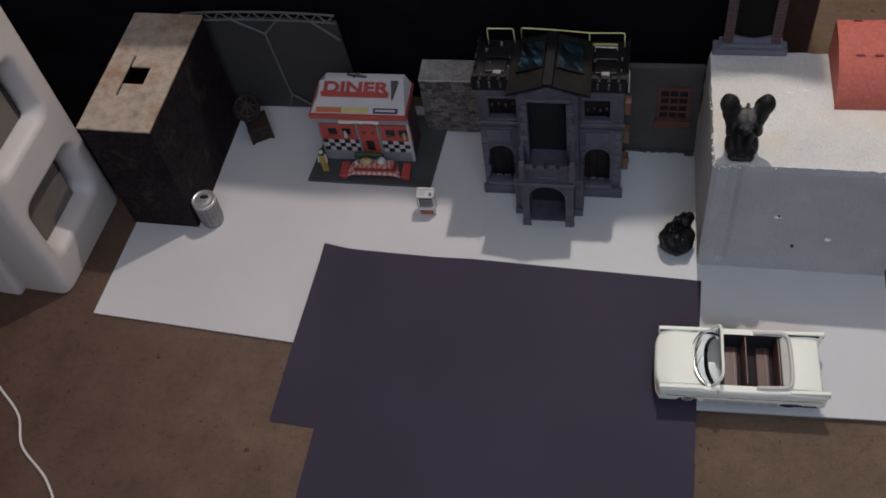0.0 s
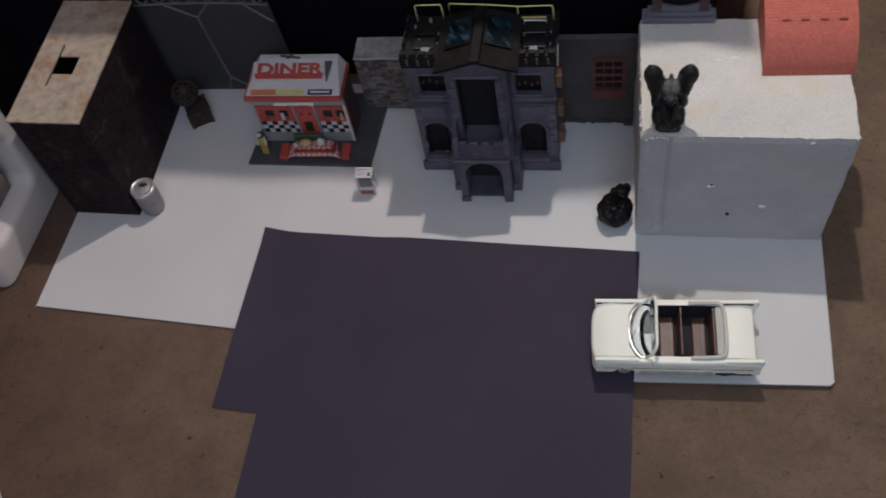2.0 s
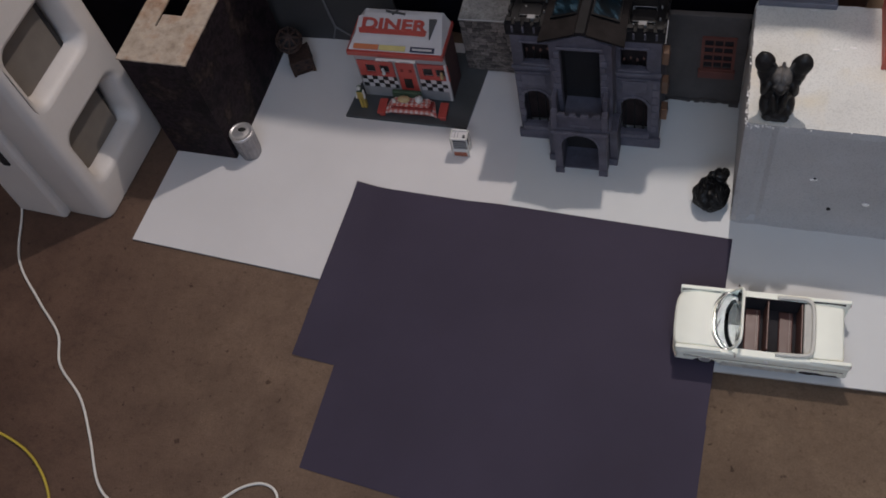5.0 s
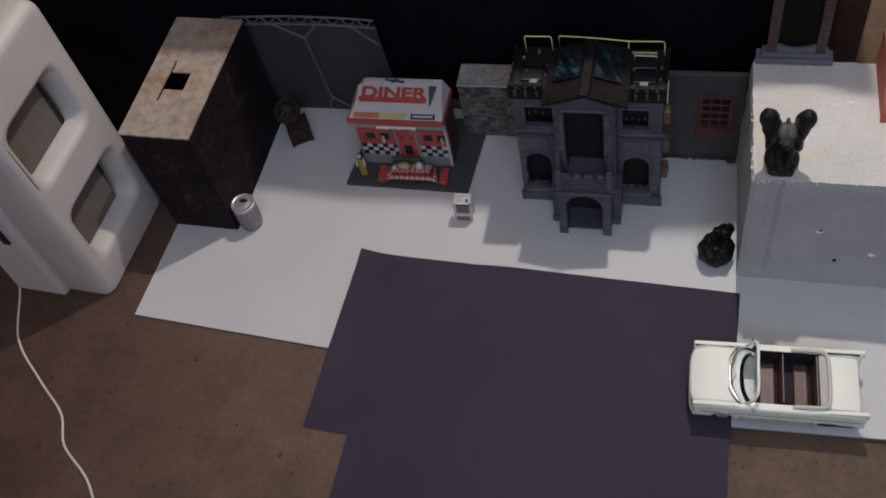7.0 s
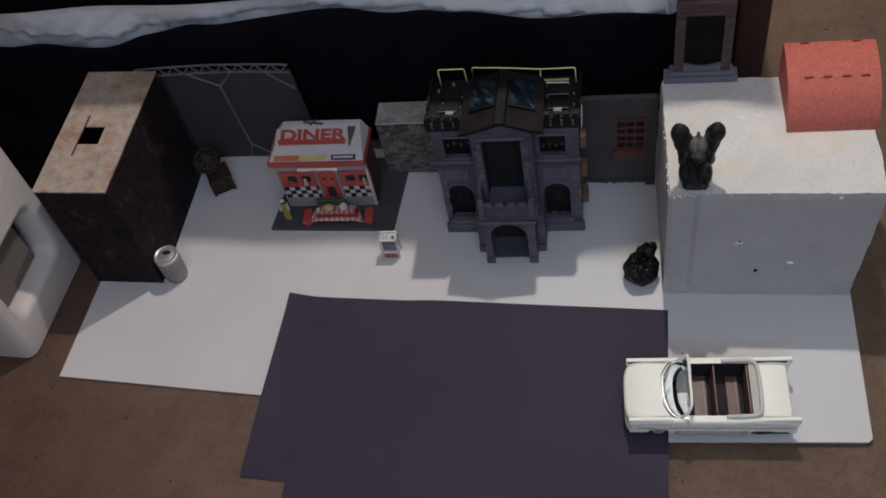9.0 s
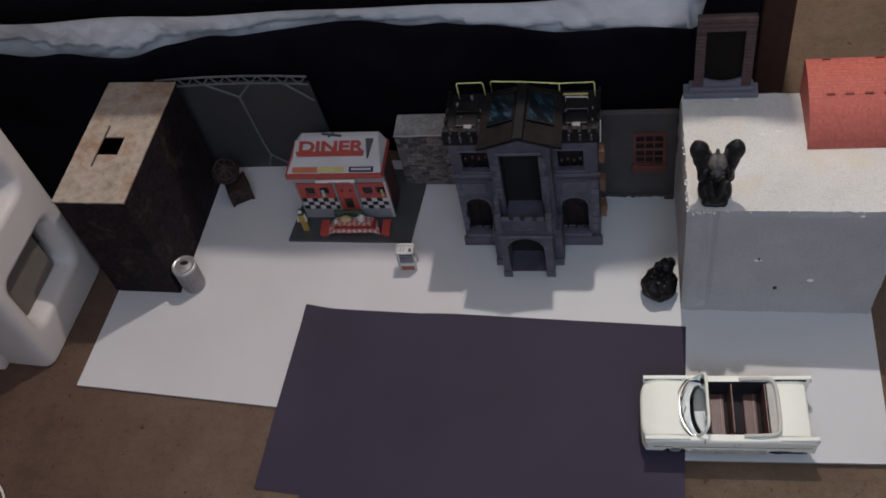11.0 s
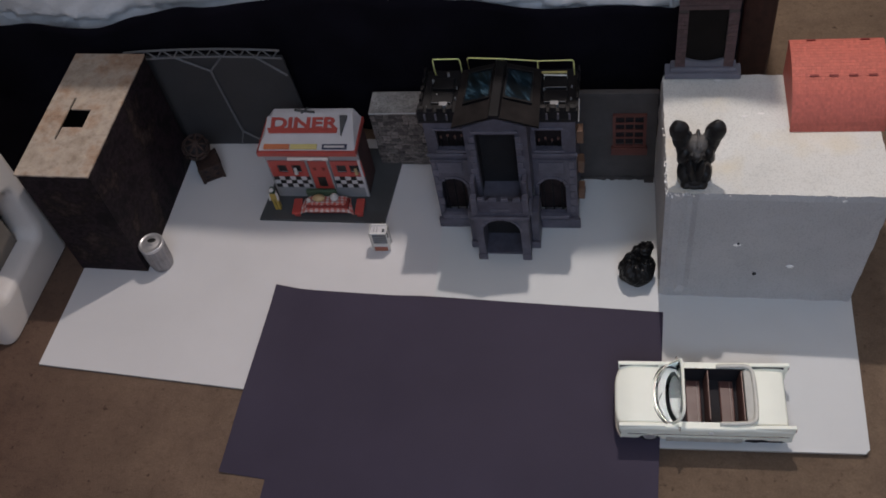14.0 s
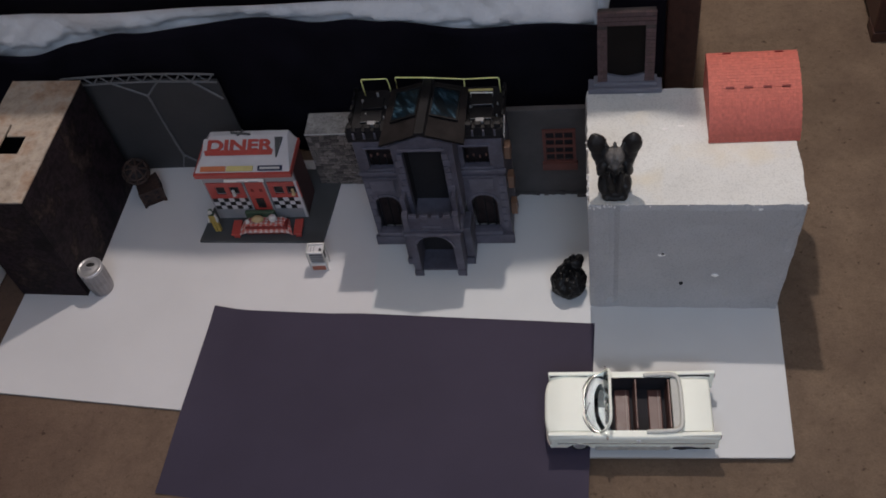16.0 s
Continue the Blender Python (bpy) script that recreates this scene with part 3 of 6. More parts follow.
def foam_frame():
    """A leaning packing-foam slab with two tapered windows; u runs along the floor, v up the face, w into the slab."""
    ob = thing("packing_foam", "white moulded packing foam with two rounded windows, standing on carpet", "packing foam", (-0.37, 0.94, 0))
    o, u = Vector((-0.342, 0.857, 0.0)), Vector((0.026, 0.172, 0)).normalized()
    v = Vector((0, 0, 1))
    w = u.cross(v) * -1
    if w.x > 0:
        w = -w

    def at(a, b, c):
        return o + u * a + v * b + w * c

    def rounded(u0, u1, v0, v1, r, n=6, low=None):
        out = []
        rl = r if low is None else low
        for cu, cv, a0, r in ((u1 - r, v1 - r, 0, r), (u0 + r, v1 - r, 90, r), (u0 + rl, v0 + rl, 180, rl), (u1 - rl, v0 + rl, 270, rl)):
            out += [(cu + r * math.cos(radians(a0 + 90 * k / n)), cv + r * math.sin(radians(a0 + 90 * k / n))) for k in range(n + 1)]
        return out

    U, V, D = 0.178, 0.40, 0.066
    holes = [(0.024, 0.140, 0.222, 0.318), (0.028, 0.146, 0.062, 0.156)]
    bm = bmesh.new()
    ring_out = []
    # face: outer outline filled round both windows, its edge rounded in steps
    shells = []
    for inset, deep in ((0.014, 0.0), (0.0105, 0.0005), (0.007, 0.0018), (0.004, 0.0040), (0.0018, 0.0070), (0.0004, 0.0108), (0.0, 0.0145), (0.0, D)):
        shells.append([bm.verts.new(at(a, b, deep)) for a, b in rounded(inset, U - inset, 0.0 if inset == 0 else inset * 0.25, V - inset, 0.020 - inset * 0.6, 6, 0.005)])
    verts, back = shells[0], shells[-1]
    edges = [bm.edges.new((verts[i], verts[(i + 1) % len(verts)])) for i in range(len(verts))]
    for h in holes:
        lip = rounded(*h, 0.019)
        rings = []
        for grow, deep in ((0.011, 0.0), (0.0085, 0.0003), (0.0055, 0.0014), (0.003, 0.0034), (0.001, 0.0065), (-0.0005, 0.011), (-0.002, 0.018), (-0.0035, 0.026), (-0.006, D)):
            mid_u, mid_v = (h[0] + h[1]) / 2, (h[2] + h[3]) / 2
            ring = []
            for a, b in lip:
                su, sv = (a - mid_u) / ((h[1] - h[0]) / 2), (b - mid_v) / ((h[3] - h[2]) / 2)
                ring.append(bm.verts.new(at(a + su * grow, b + sv * grow, deep)))
            rings.append(ring)
        k = len(lip)
        edges += [bm.edges.new((rings[0][i], rings[0][(i + 1) % k])) for i in range(k)]
        for ra, rb in zip(rings, rings[1:]):
            for i in range(k):
                bm.faces.new((ra[i], ra[(i + 1) % k], rb[(i + 1) % k], rb[i]))
        ring_out.append(rings[-1])
    bmesh.ops.triangle_fill(bm, use_beauty=True, edges=edges)
    for ra, rb in zip(shells, shells[1:]):
        for i in range(len(verts)):
            j = (i + 1) % len(verts)
            bm.faces.new((ra[i], ra[j], rb[j], rb[i]))
    edges = [bm.edges.get((back[i], back[(i + 1) % len(back)])) for i in range(len(back))]
    for r in ring_out:
        edges += [bm.edges.get((r[i], r[(i + 1) % len(r)])) for i in range(len(r))]
    bmesh.ops.triangle_fill(bm, use_beauty=True, edges=edges)
    slab = part("slab", bm, FOAM_SMOOTH, ob, smooth=True)
    slab.modifiers.new("even_normals", "WEIGHTED_NORMAL")
    for h in holes:
        bm = bmesh.new()
        a0, a1, b0, b1 = h[0] + 0.0075, h[1] - 0.0185, h[2] + 0.004, h[3] - 0.004
        low, high = [at(a, b, 0.028) for a, b in ((a0, b0), (a1, b0), (a1, b1), (a0, b1))], [at(a, b, 0.025) for a, b in ((a0, b0), (a1, b0), (a1, b1), (a0, b1))]
        add_hull(bm, low, high)
        part("insert_panel", bm, TAUPE, ob, "taupe cardboard showing through the window")
        # black strip and sheet paint the shade in the gap round the panel
        bm = bmesh.new()
        c0, c1 = (b0, b1) if h[2] > 0.2 else (b0 + 0.55 * (b1 - b0), b1)
        a2 = a1 + (0.0065 if h[2] > 0.2 else 0.0045)
        gap = [(a1 - 0.0005, c0), (a2, c0), (a2, c1), (a1 - 0.0005, c1)]
        add_hull(bm, [at(a, b, 0.0275) for a, b in gap], [at(a, b, 0.0246) for a, b in gap])
        part("gap_shade", bm, DARK, ob, "black strip for the shade in the gap along the cardboard")
        bm = bmesh.new()
        a0, a1, b0, b1 = h[0] + 0.0045, h[1] - 0.0045, h[2] + 0.0045, h[3] - 0.0045
        add_hull(bm, [at(a, b, 0.042) for a, b in ((a0, b0), (a1, b0), (a1, b1), (a0, b1))], [at(a, b, 0.040) for a, b in ((a0, b0), (a1, b0), (a1, b1), (a0, b1))])
        part("dark_backing", bm, DARK, ob)
    # a second, lower slab behind it
    bm = bmesh.new()
    low = [at(a, 0, c) for a, c in ((-0.012, D + 0.001), (0.176, D + 0.001), (0.176, 0.15), (-0.012, 0.15))]
    high = [at(a, 0.2, c) for a, c in ((-0.01, D + 0.001), (0.176, D + 0.001), (0.176, 0.14), (-0.01, 0.14))]
    add_hull(bm, low, high, 0.006)
    part("rear_block", bm, FOAM_SMOOTH, ob)
    # black block paints the shade of a slot
    bm = bmesh.new()
    add_hull(bm, [at(a, b, c) for a, b, c in ((-0.014, 0.13, 0.085), (-0.005, 0.13, 0.085), (-0.005, 0.13, 0.095), (-0.014, 0.13, 0.095))],
             [at(a, b, c) for a, b, c in ((-0.014, 0.185, 0.085), (-0.005, 0.185, 0.085), (-0.005, 0.185, 0.095), (-0.014, 0.185, 0.095))])
    part("slot", bm, DARK, ob, "black block for the shaded slot in the foam")
    settle(ob, (-0.386, 0.9405, 0.0), 3.21, (1.027, 1.003, 1.009))


foam_frame()

# ---- grimy cardboard building ----


def black_building():
    ob = thing("cardboard_building", "grimy rust-stained cardboard box standing as a building on white board", "cardboard box", (-0.23, 1.09, ZA))
    low = [(-0.2965, 0.9880, ZA), (-0.1965, 0.9832, ZA), (-0.1857, 1.1985, ZA), (-0.2857, 1.2035, ZA)]
    high = [(x, y, 0.206) for x, y, _ in low]
    sides = ("front_wall", "side_wall", "back_wall", "side_wall")
    centre = sum((Vector(p) for p in low), Vector()) / 4
    for i, name in enumerate(sides):
        j = (i + 1) % 4
        quad = [Vector(low[i]), Vector(low[j]), Vector(high[j]), Vector(high[i])]
        nrm = (quad[1] - quad[0]).cross(quad[2] - quad[0]).normalized()
        bm = bmesh.new()
        inner = [p - nrm * 0.003 for p in quad]
        add_hull(bm, inner, quad)
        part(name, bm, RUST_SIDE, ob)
    # lid with a square hole and two slits
    A, B, D = Vector(high[0]), Vector(high[1]), Vector(high[3])
    eu, ev = B - A, D - A

    def at(a, b, z):
        p = A + eu * a + ev * b
        return (p.x, p.y, p.z + z)

    bm = bmesh.new()
    us, vs = [-0.012, 0.292, 0.300, 0.335, 0.62, 1.008], [-0.008, 0.275, 0.372, 0.52, 0.615, 1.004]
    wob = lambda a, b: (0.006 * noise.noise((a * 9, b * 9, 4)) if b < 0 or a > 1 else 0)  # noqa: E731
    for a0, a1 in zip(us, us[1:]):
        for b0, b1 in zip(vs, vs[1:]):
            ca, cb = (a0 + a1) / 2, (b0 + b1) / 2
            if 0.335 < ca < 0.62 and 0.372 < cb < 0.52 or 0.300 < ca < 0.335 and 0.275 < cb < 0.615:
                continue
            n = 6 if (b0 < 0 or a1 > 1) else 1
            for k in range(n):
                if b0 < 0:
                    x0, x1 = a0 + (a1 - a0) * k / n, a0 + (a1 - a0) * (k + 1) / n
                    c = [(x0, b0 + wob(x0, -1)), (x1, b0 + wob(x1, -1)), (x1, b1), (x0, b1)]
                elif a1 > 1:
                    y0, y1 = b0 + (b1 - b0) * k / n, b0 + (b1 - b0) * (k + 1) / n
                    c = [(a0, y0), (a1 + wob(2, y0), y0), (a1 + wob(2, y1), y1), (a0, y1)]
                else:
                    c = [(a0, b0), (a1, b0), (a1, b1), (a0, b1)]
                add_hull(bm, [at(a, b, 0.0) for a, b in c], [at(a, b, 0.0025) for a, b in c])
    bmesh.ops.remove_doubles(bm, verts=bm.verts[:], dist=0.00001)
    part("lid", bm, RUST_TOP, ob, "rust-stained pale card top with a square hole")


black_building()

# ---- truss gate panel ----


def gate():
    ob = thing("gate_panel", "grey toy gate panel with a steel truss along its top", "gate", (-0.1, 1.21, ZA))
    y = 1.212

    def bow(x):
        return 0.006 * (1 - ((x + 0.1) / 0.115) ** 2)

    n = 24
    bm = bmesh.new()
    xs = [-0.205 + 0.208 * i / n for i in range(n + 1)]
    sheets = []
    for z in (ZA, 0.1835):
        spread = 0.010 if z == ZA else 0.0
        front = [bm.verts.new((x + spread * (x + 0.205) / 0.208, y + bow(x), z)) for x in xs]
        back = [bm.verts.new((v.co.x, v.co.y + 0.003, z)) for v in front]
        sheets.append((front, back))
    (f0, b0), (f1, b1) = sheets
    for i in range(n):
        bm.faces.new((f0[i], f0[i + 1], f1[i + 1], f1[i])), bm.faces.new((b0[i + 1], b0[i], b1[i], b1[i + 1]))
        bm.faces.new((f1[i], f1[i + 1], b1[i + 1], b1[i])), bm.faces.new((f0[i + 1], f0[i], b0[i], b0[i + 1]))
    bm.faces.new((f0[0], f1[0], b1[0], b0[0])), bm.faces.new((f0[n], b0[n], b1[n], f1[n]))
    part("panel", bm, GATE, ob)

    def bar(name, pts, r=0.0016):
        bm = bmesh.new()
        add_tube(bm, pts, r, 6)
        part(name, bm, GATE_STEEL, ob)

    for z in (0.183, 0.197):
        bar("truss_chord", [(x, y - 0.003 + bow(x), z) for x in [-0.212 + 0.2155 * i / 12 for i in range(13)]])
    k = 18
    for i in range(k):
        x0, x1 = -0.205 + 0.207 * i / k, -0.205 + 0.207 * (i + 1) / k
        z0, z1 = (0.183, 0.197) if i % 2 else (0.197, 0.183)
        bar("truss_web", [(x0, y - 0.003 + bow(x0), z0), (x1, y - 0.003 + bow(x1), z1)], 0.0011)
    f = lambda x, z: (x, y - 0.0025 + bow(x), z)  # noqa: E731
    bar("pole", [f(-0.104, 0.156), f(-0.097, 0.06), f(-0.094, 0.030)])
    bar("brace", [f(-0.148, 0.1835), f(-0.104, 0.156)])
    bar("brace", [f(-0.080, 0.1835), f(-0.104, 0.156)])
    bar("brace", [f(-0.094, 0.034), f(-0.06, 0.006)])
    bar("brace", [f(-0.094, 0.034), f(-0.104, 0.006)], 0.001)
    bar("brace", [f(-0.034, 0.1835), f(0.003, 0.151)])
    settle(ob, (-0.1076, 1.2125, ZA), -1.35, (1.045, 1.0, 1.005))


gate()

# ---- crates beside the box ----


def crate(m, s, label):
    ob = thing("crate", label, "crate")
    bm = bmesh.new()
    h = s / 2
    add_box(bm, -h * 0.92, h * 0.92, -h * 0.92, h * 0.92, 0.001, s - 0.001)
    part("body", bm, CRATE, ob)
    for a in (-1, 1):
        for b in (-1, 1):
            boxed("corner_post", CRATE, ob, (a * h - 0.002, a * h + 0.002, b * h - 0.002, b * h + 0.002, 0, s), 0.0006)
        for z in (0.002, s - 0.004):
            boxed("rail", CRATE, ob, (-h, h, a * h - 0.0012, a * h + 0.0012, z, z + 0.003))
            boxed("rail", CRATE, ob, (a * h - 0.0012, a * h + 0.0012, -h, h, z, z + 0.003))
    # black patches paint the shade of holes in its front
    for dx in (-0.25, 0.25):
        for dz in (0.32, 0.68):
            boxed("hole", DARK, ob, (dx * s - 0.08 * s, dx * s + 0.08 * s, -h * 0.92 - 0.0008, -h * 0.92 + 0.002, dz * s - 0.06 * s, dz * s + 0.06 * s))
    ob.matrix_world = m
    return ob


crate(pose(-0.1455, 1.1625, ZA, 0, 0, 28), 0.0305, "small dark brown toy crate on white board")


def lattice_ball():
    """A cage of bars round a dark core."""
    r = 0.0198
    c = Vector((-0.1565, 1.1685, ZA + 0.0305 + r))
    ob = thing("lattice_ball", "dark brown toy ball of lattice bars resting on the crate", "toy ball", (c.x, c.y, c.z - r))
    bm = bmesh.new()
    add_ball(bm, c, r * 0.84, 18)
    part("core", bm, DARK, ob, smooth=True)
    turn = pose(0, 0, 0, 28, 14, 20)

    def hoop(axis, lift, radius, thick):
        q = Vector(axis).to_track_quat("Z", "Y")
        bm = bmesh.new()
        add_tube(bm, [c + turn @ (q @ Vector((radius * math.cos(a), radius * math.sin(a), lift))) for a in [k * math.pi / 14 for k in range(29)]], thick, 6)
        part("hoop", bm, CRATE, ob, smooth=True)

    for k in range(4):
        hoop((math.cos(k * math.pi / 4), math.sin(k * math.pi / 4), 0), 0.0, r * 0.93, 0.0021)
    for lift in (-0.5, 0.0, 0.5):
        hoop((0, 0, 1), lift * r, r * 0.93 * math.sqrt(1 - lift * lift), 0.0021)


lattice_ball()

# ---- diner on its plate ----


def to_mesh_text(text, size, depth, m, material, parent, name="lettering", sx=1.0):
    cu = bpy.data.curves.new(name, "FONT")
    cu.body, cu.size, cu.extrude, cu.align_x, cu.offset = text, size, depth, "CENTER", size * 0.032
    tmp = bpy.data.objects.new(name, cu)
    scene.collection.objects.link(tmp)
    me = bpy.data.meshes.new_from_object(tmp.evaluated_get(bpy.context.evaluated_depsgraph_get()))
    bpy.data.objects.remove(tmp)
    me.transform(m @ Matrix.Diagonal((sx, 1, 1, 1)))
    me.materials.clear()
    me.materials.append(material)
    ob = new(name, me)
    ob.parent = parent
    ob.matrix_parent_inverse = parent.matrix_basis.inverted()
    return ob


def diner():
    ob = thing("toy_diner", "red and grey toy diner with a checkerboard front", "toy building", (0.04, 1.13, ZA))
    z0 = ZA + 0.0042
    bm = bmesh.new()
    add_hull(bm, [(-0.048, 1.069, ZA), (0.129, 1.066, ZA), (0.139, 1.196, ZA), (-0.034, 1.199, ZA)], [(-0.048, 1.069, z0), (0.129, 1.066, z0), (0.139, 1.196, z0), (-0.034, 1.199, z0)])
    part("base_plate", bm, PLATE, ob, "dark grey base plate")
    X0, X1, Y0, Y1, ZT = -0.028, 0.1015, 1.109, 1.156, 0.1085
    bm = bmesh.new()
    wins = [(-0.014, -0.001, 0.063, 0.079), (0.006, 0.019, 0.063, 0.079), (0.068, 0.081, 0.063, 0.079), (0.086, 0.099, 0.063, 0.079)]
    add_wall(bm, X0, X1, z0, ZT, Y0, Y0 + 0.004, wins)
    bmesh.ops.remove_doubles(bm, verts=bm.verts[:], dist=0.00001)
    part("front_wall", bm, DINER_MID, ob, "grey front wall")
    for x in (X0, X1 - 0.004):
        boxed("side_wall", SIDE_BROWN, ob, (x, x + 0.004, Y0 + 0.004, Y1, z0, ZT), 0, "dark brown-red side wall")
    boxed("back_wall", RED_DARK, ob, (X0 + 0.004, X1 - 0.004, Y1 - 0.004, Y1, z0, ZT))
    boxed("floor_slab", BLACK, ob, (X0 + 0.004, X1 - 0.004, Y0 + 0.004, Y1 - 0.004, z0, z0 + 0.002))
    # red panels round the windows
    for a, b, some in ((-0.025, 0.026, wins[:2]), (0.061, 0.104, wins[2:])):
        bm = bmesh.new()
        add_wall(bm, a, b, 0.055, 0.087, Y0 - 0.002, Y0 - 0.0003, [(w[0], w[1], w[2], w[3]) for w in some])
        part("window_panel", bm, RED, ob, "bright red window panel")
    for w in wins:
        bm = bmesh.new()
        add_box(bm, w[0], w[1], Y0 + 0.001, Y0 + 0.002, w[2], w[3])
        part("window_pane", bm, BLACK, ob, "dark glazing")
    for x, c in ((0.0105, PALE), (0.094, BUN)):
        bm = bmesh.new()
        add_ball(bm, (x, Y0 - 0.003, 0.0715), (0.0024, 0.002, 0.0028), 10)
        add_cyl(bm, (x, Y0 - 0.003, 0.062), (x, Y0 - 0.003, 0.069), 0.0028, 0.002, 10)
        part("window_ornament", bm, c, ob)
    # door with its pilasters
    door = boxed("door", RED, ob, (0.0305, 0.0565, Y0 - 0.003, Y0 - 0.0003, 0.028, 0.088), 0.0008, "red door")
    boxed("door_pane", BLACK, door, (0.038, 0.049, Y0 - 0.0042, Y0 - 0.003, 0.036, 0.055))
    for x in (0.036, 0.048):
        boxed("door_light", RED_DARK, door, (x, x + 0.004, Y0 - 0.0038, Y0 - 0.003, 0.070, 0.075))
    for x in (0.0275, 0.0565):
        boxed("pilaster", DINER_MID, ob, (x + 0.0005, x + 0.0028, Y0 - 0.004, Y0 - 0.0003, 0.028, 0.09), 0.0004)
    boxed("corner_post", DINER_GREY, ob, (X1 - 0.0025, X1 + 0.001, Y0 - 0.003, Y0 - 0.0003, 0.012, 0.09), 0.0004)
    # checkerboard, two rows
    n, w = 16, (X1 - X0 - 0.006) / 16
    for r in range(3):
        for i in range(n):
            x = X0 + 0.003 + i * w
            if 0.0265 < x + w / 2 < 0.0605:
                continue
            z = 0.0300 + r * 0.0080
            # white tiles drawn light grey, the front's shade put into their colour
            boxed("check_tile", DINER_GREY if (i + r) % 2 else BLACK, ob, (x + 0.0002, x + w - 0.0002, Y0 - 0.0012, Y0 - 0.0003, z, z + 0.0077))
    # name board over the door, its letters too small to read
    sign = boxed("name_board", WHITE, ob, (0.0105, 0.066, Y0 - 0.0160, Y0 - 0.0122, 0.1055, 0.1085), 0.0006, "small white name board")
    for x, l in ((0.029, 0.011), (0.045, 0.014)):
        boxed("bar", DINER_MID, sign, (x, x + l, Y0 - 0.0166, Y0 - 0.016, 0.1062, 0.1078))
    # red eaves and the mansard roof
    bm = bmesh.new()
    e0, e1, ey0, ey1 = X0 - 0.002, X1 + 0.0025, Y0 - 0.012, Y1 + 0.005
    add_box(bm, e0, e1, ey0, ey1, 0.1088, 0.1174, 0.001)
    part("roof_fascia", bm, RED, ob, "bright red eaves band")
    r0, r1 = (e0 + 0.002, e1 - 0.0015, ey0 + 0.003, ey1 - 0.002), (e0 + 0.016, e1 - 0.0095, ey0 + 0.053, ey1 - 0.003)
    bm = bmesh.new()
    ring = lambda q, z: [(q[0], q[2], z), (q[1], q[2], z), (q[1], q[3], z), (q[0], q[3], z)]  # noqa: E731
    add_hull(bm, ring(r0, 0.1176), ring(r1, 0.1365), 0.0008)
    part("roof", bm, DINER_GREY, ob, "light grey mansard roof")
    # sign on the front slope
    slope = math.degrees(math.atan2(0.1365 - 0.1176, r1[2] - r0[2]))
    front = lambda x, s, out: Vector((x, r0[2] + s * math.cos(radians(slope)) - out * math.sin(radians(slope)), 0.1176 + s * math.sin(radians(slope)) + out * math.cos(radians(slope))))  # noqa: E731

    def plate(name, pts, t, material, label=""):
        bm = bmesh.new()
        add_hull(bm, [front(x, s, 0.0003) for x, s in pts], [front(x, s, t) for x, s in pts])
        return part(name, bm, material, ob, label)

    plate("sign_board", [(-0.0205, 0.0220), (0.0790, 0.0220), (0.0790, 0.0485), (-0.0205, 0.0485)], 0.001, DINER_GREY)
    plate("sign_band", [(-0.0150, 0.0242), (0.0765, 0.0242), (0.0775, 0.0314), (-0.0180, 0.0314)], 0.0026, RED, "red sign band")
    m = Matrix.Translation(front(0.0308, 0.0304, 0.0028)) @ pose(0, 0, 0, slope, 0, 0)
    to_mesh_text("DINER", 0.0218, 0.0008, m, RED, ob, sx=1.44)
    plate("sign_wedge", [(0.0830, 0.0200), (0.0790, 0.0480), (0.0890, 0.0480)], 0.005, PLATE)
    for a, b, c, l in ((-0.020, 0.0145, ORANGE, ""), (0.0160, 0.052, CREAM, ""), (0.0590, 0.0920, NAVY, "")):
        plate("placard", [(a, 0.0018), (b, 0.0018), (b, 0.0088), (a, 0.0088)], 0.0022, c)
    plate("bar", [(0.062, 0.0038), (0.089, 0.0038), (0.089, 0.0066), (0.062, 0.0066)], 0.0026, PALE)
    bm = bmesh.new()
    add_cyl(bm, (0.016, 1.154, 0.1378), (0.044, 1.149, 0.1388), 0.0016, n=8)
    add_cyl(bm, (0.026, 1.148, 0.1378), (0.034, 1.156, 0.1402), 0.0014, n=8)
    part("roof_twig", bm, PLATE, ob, "dark bent piece on the roof")
    settle(ob, (0.0403, 1.1352, ZA), -0.94, (1.032, 1.044, 0.981))


diner()


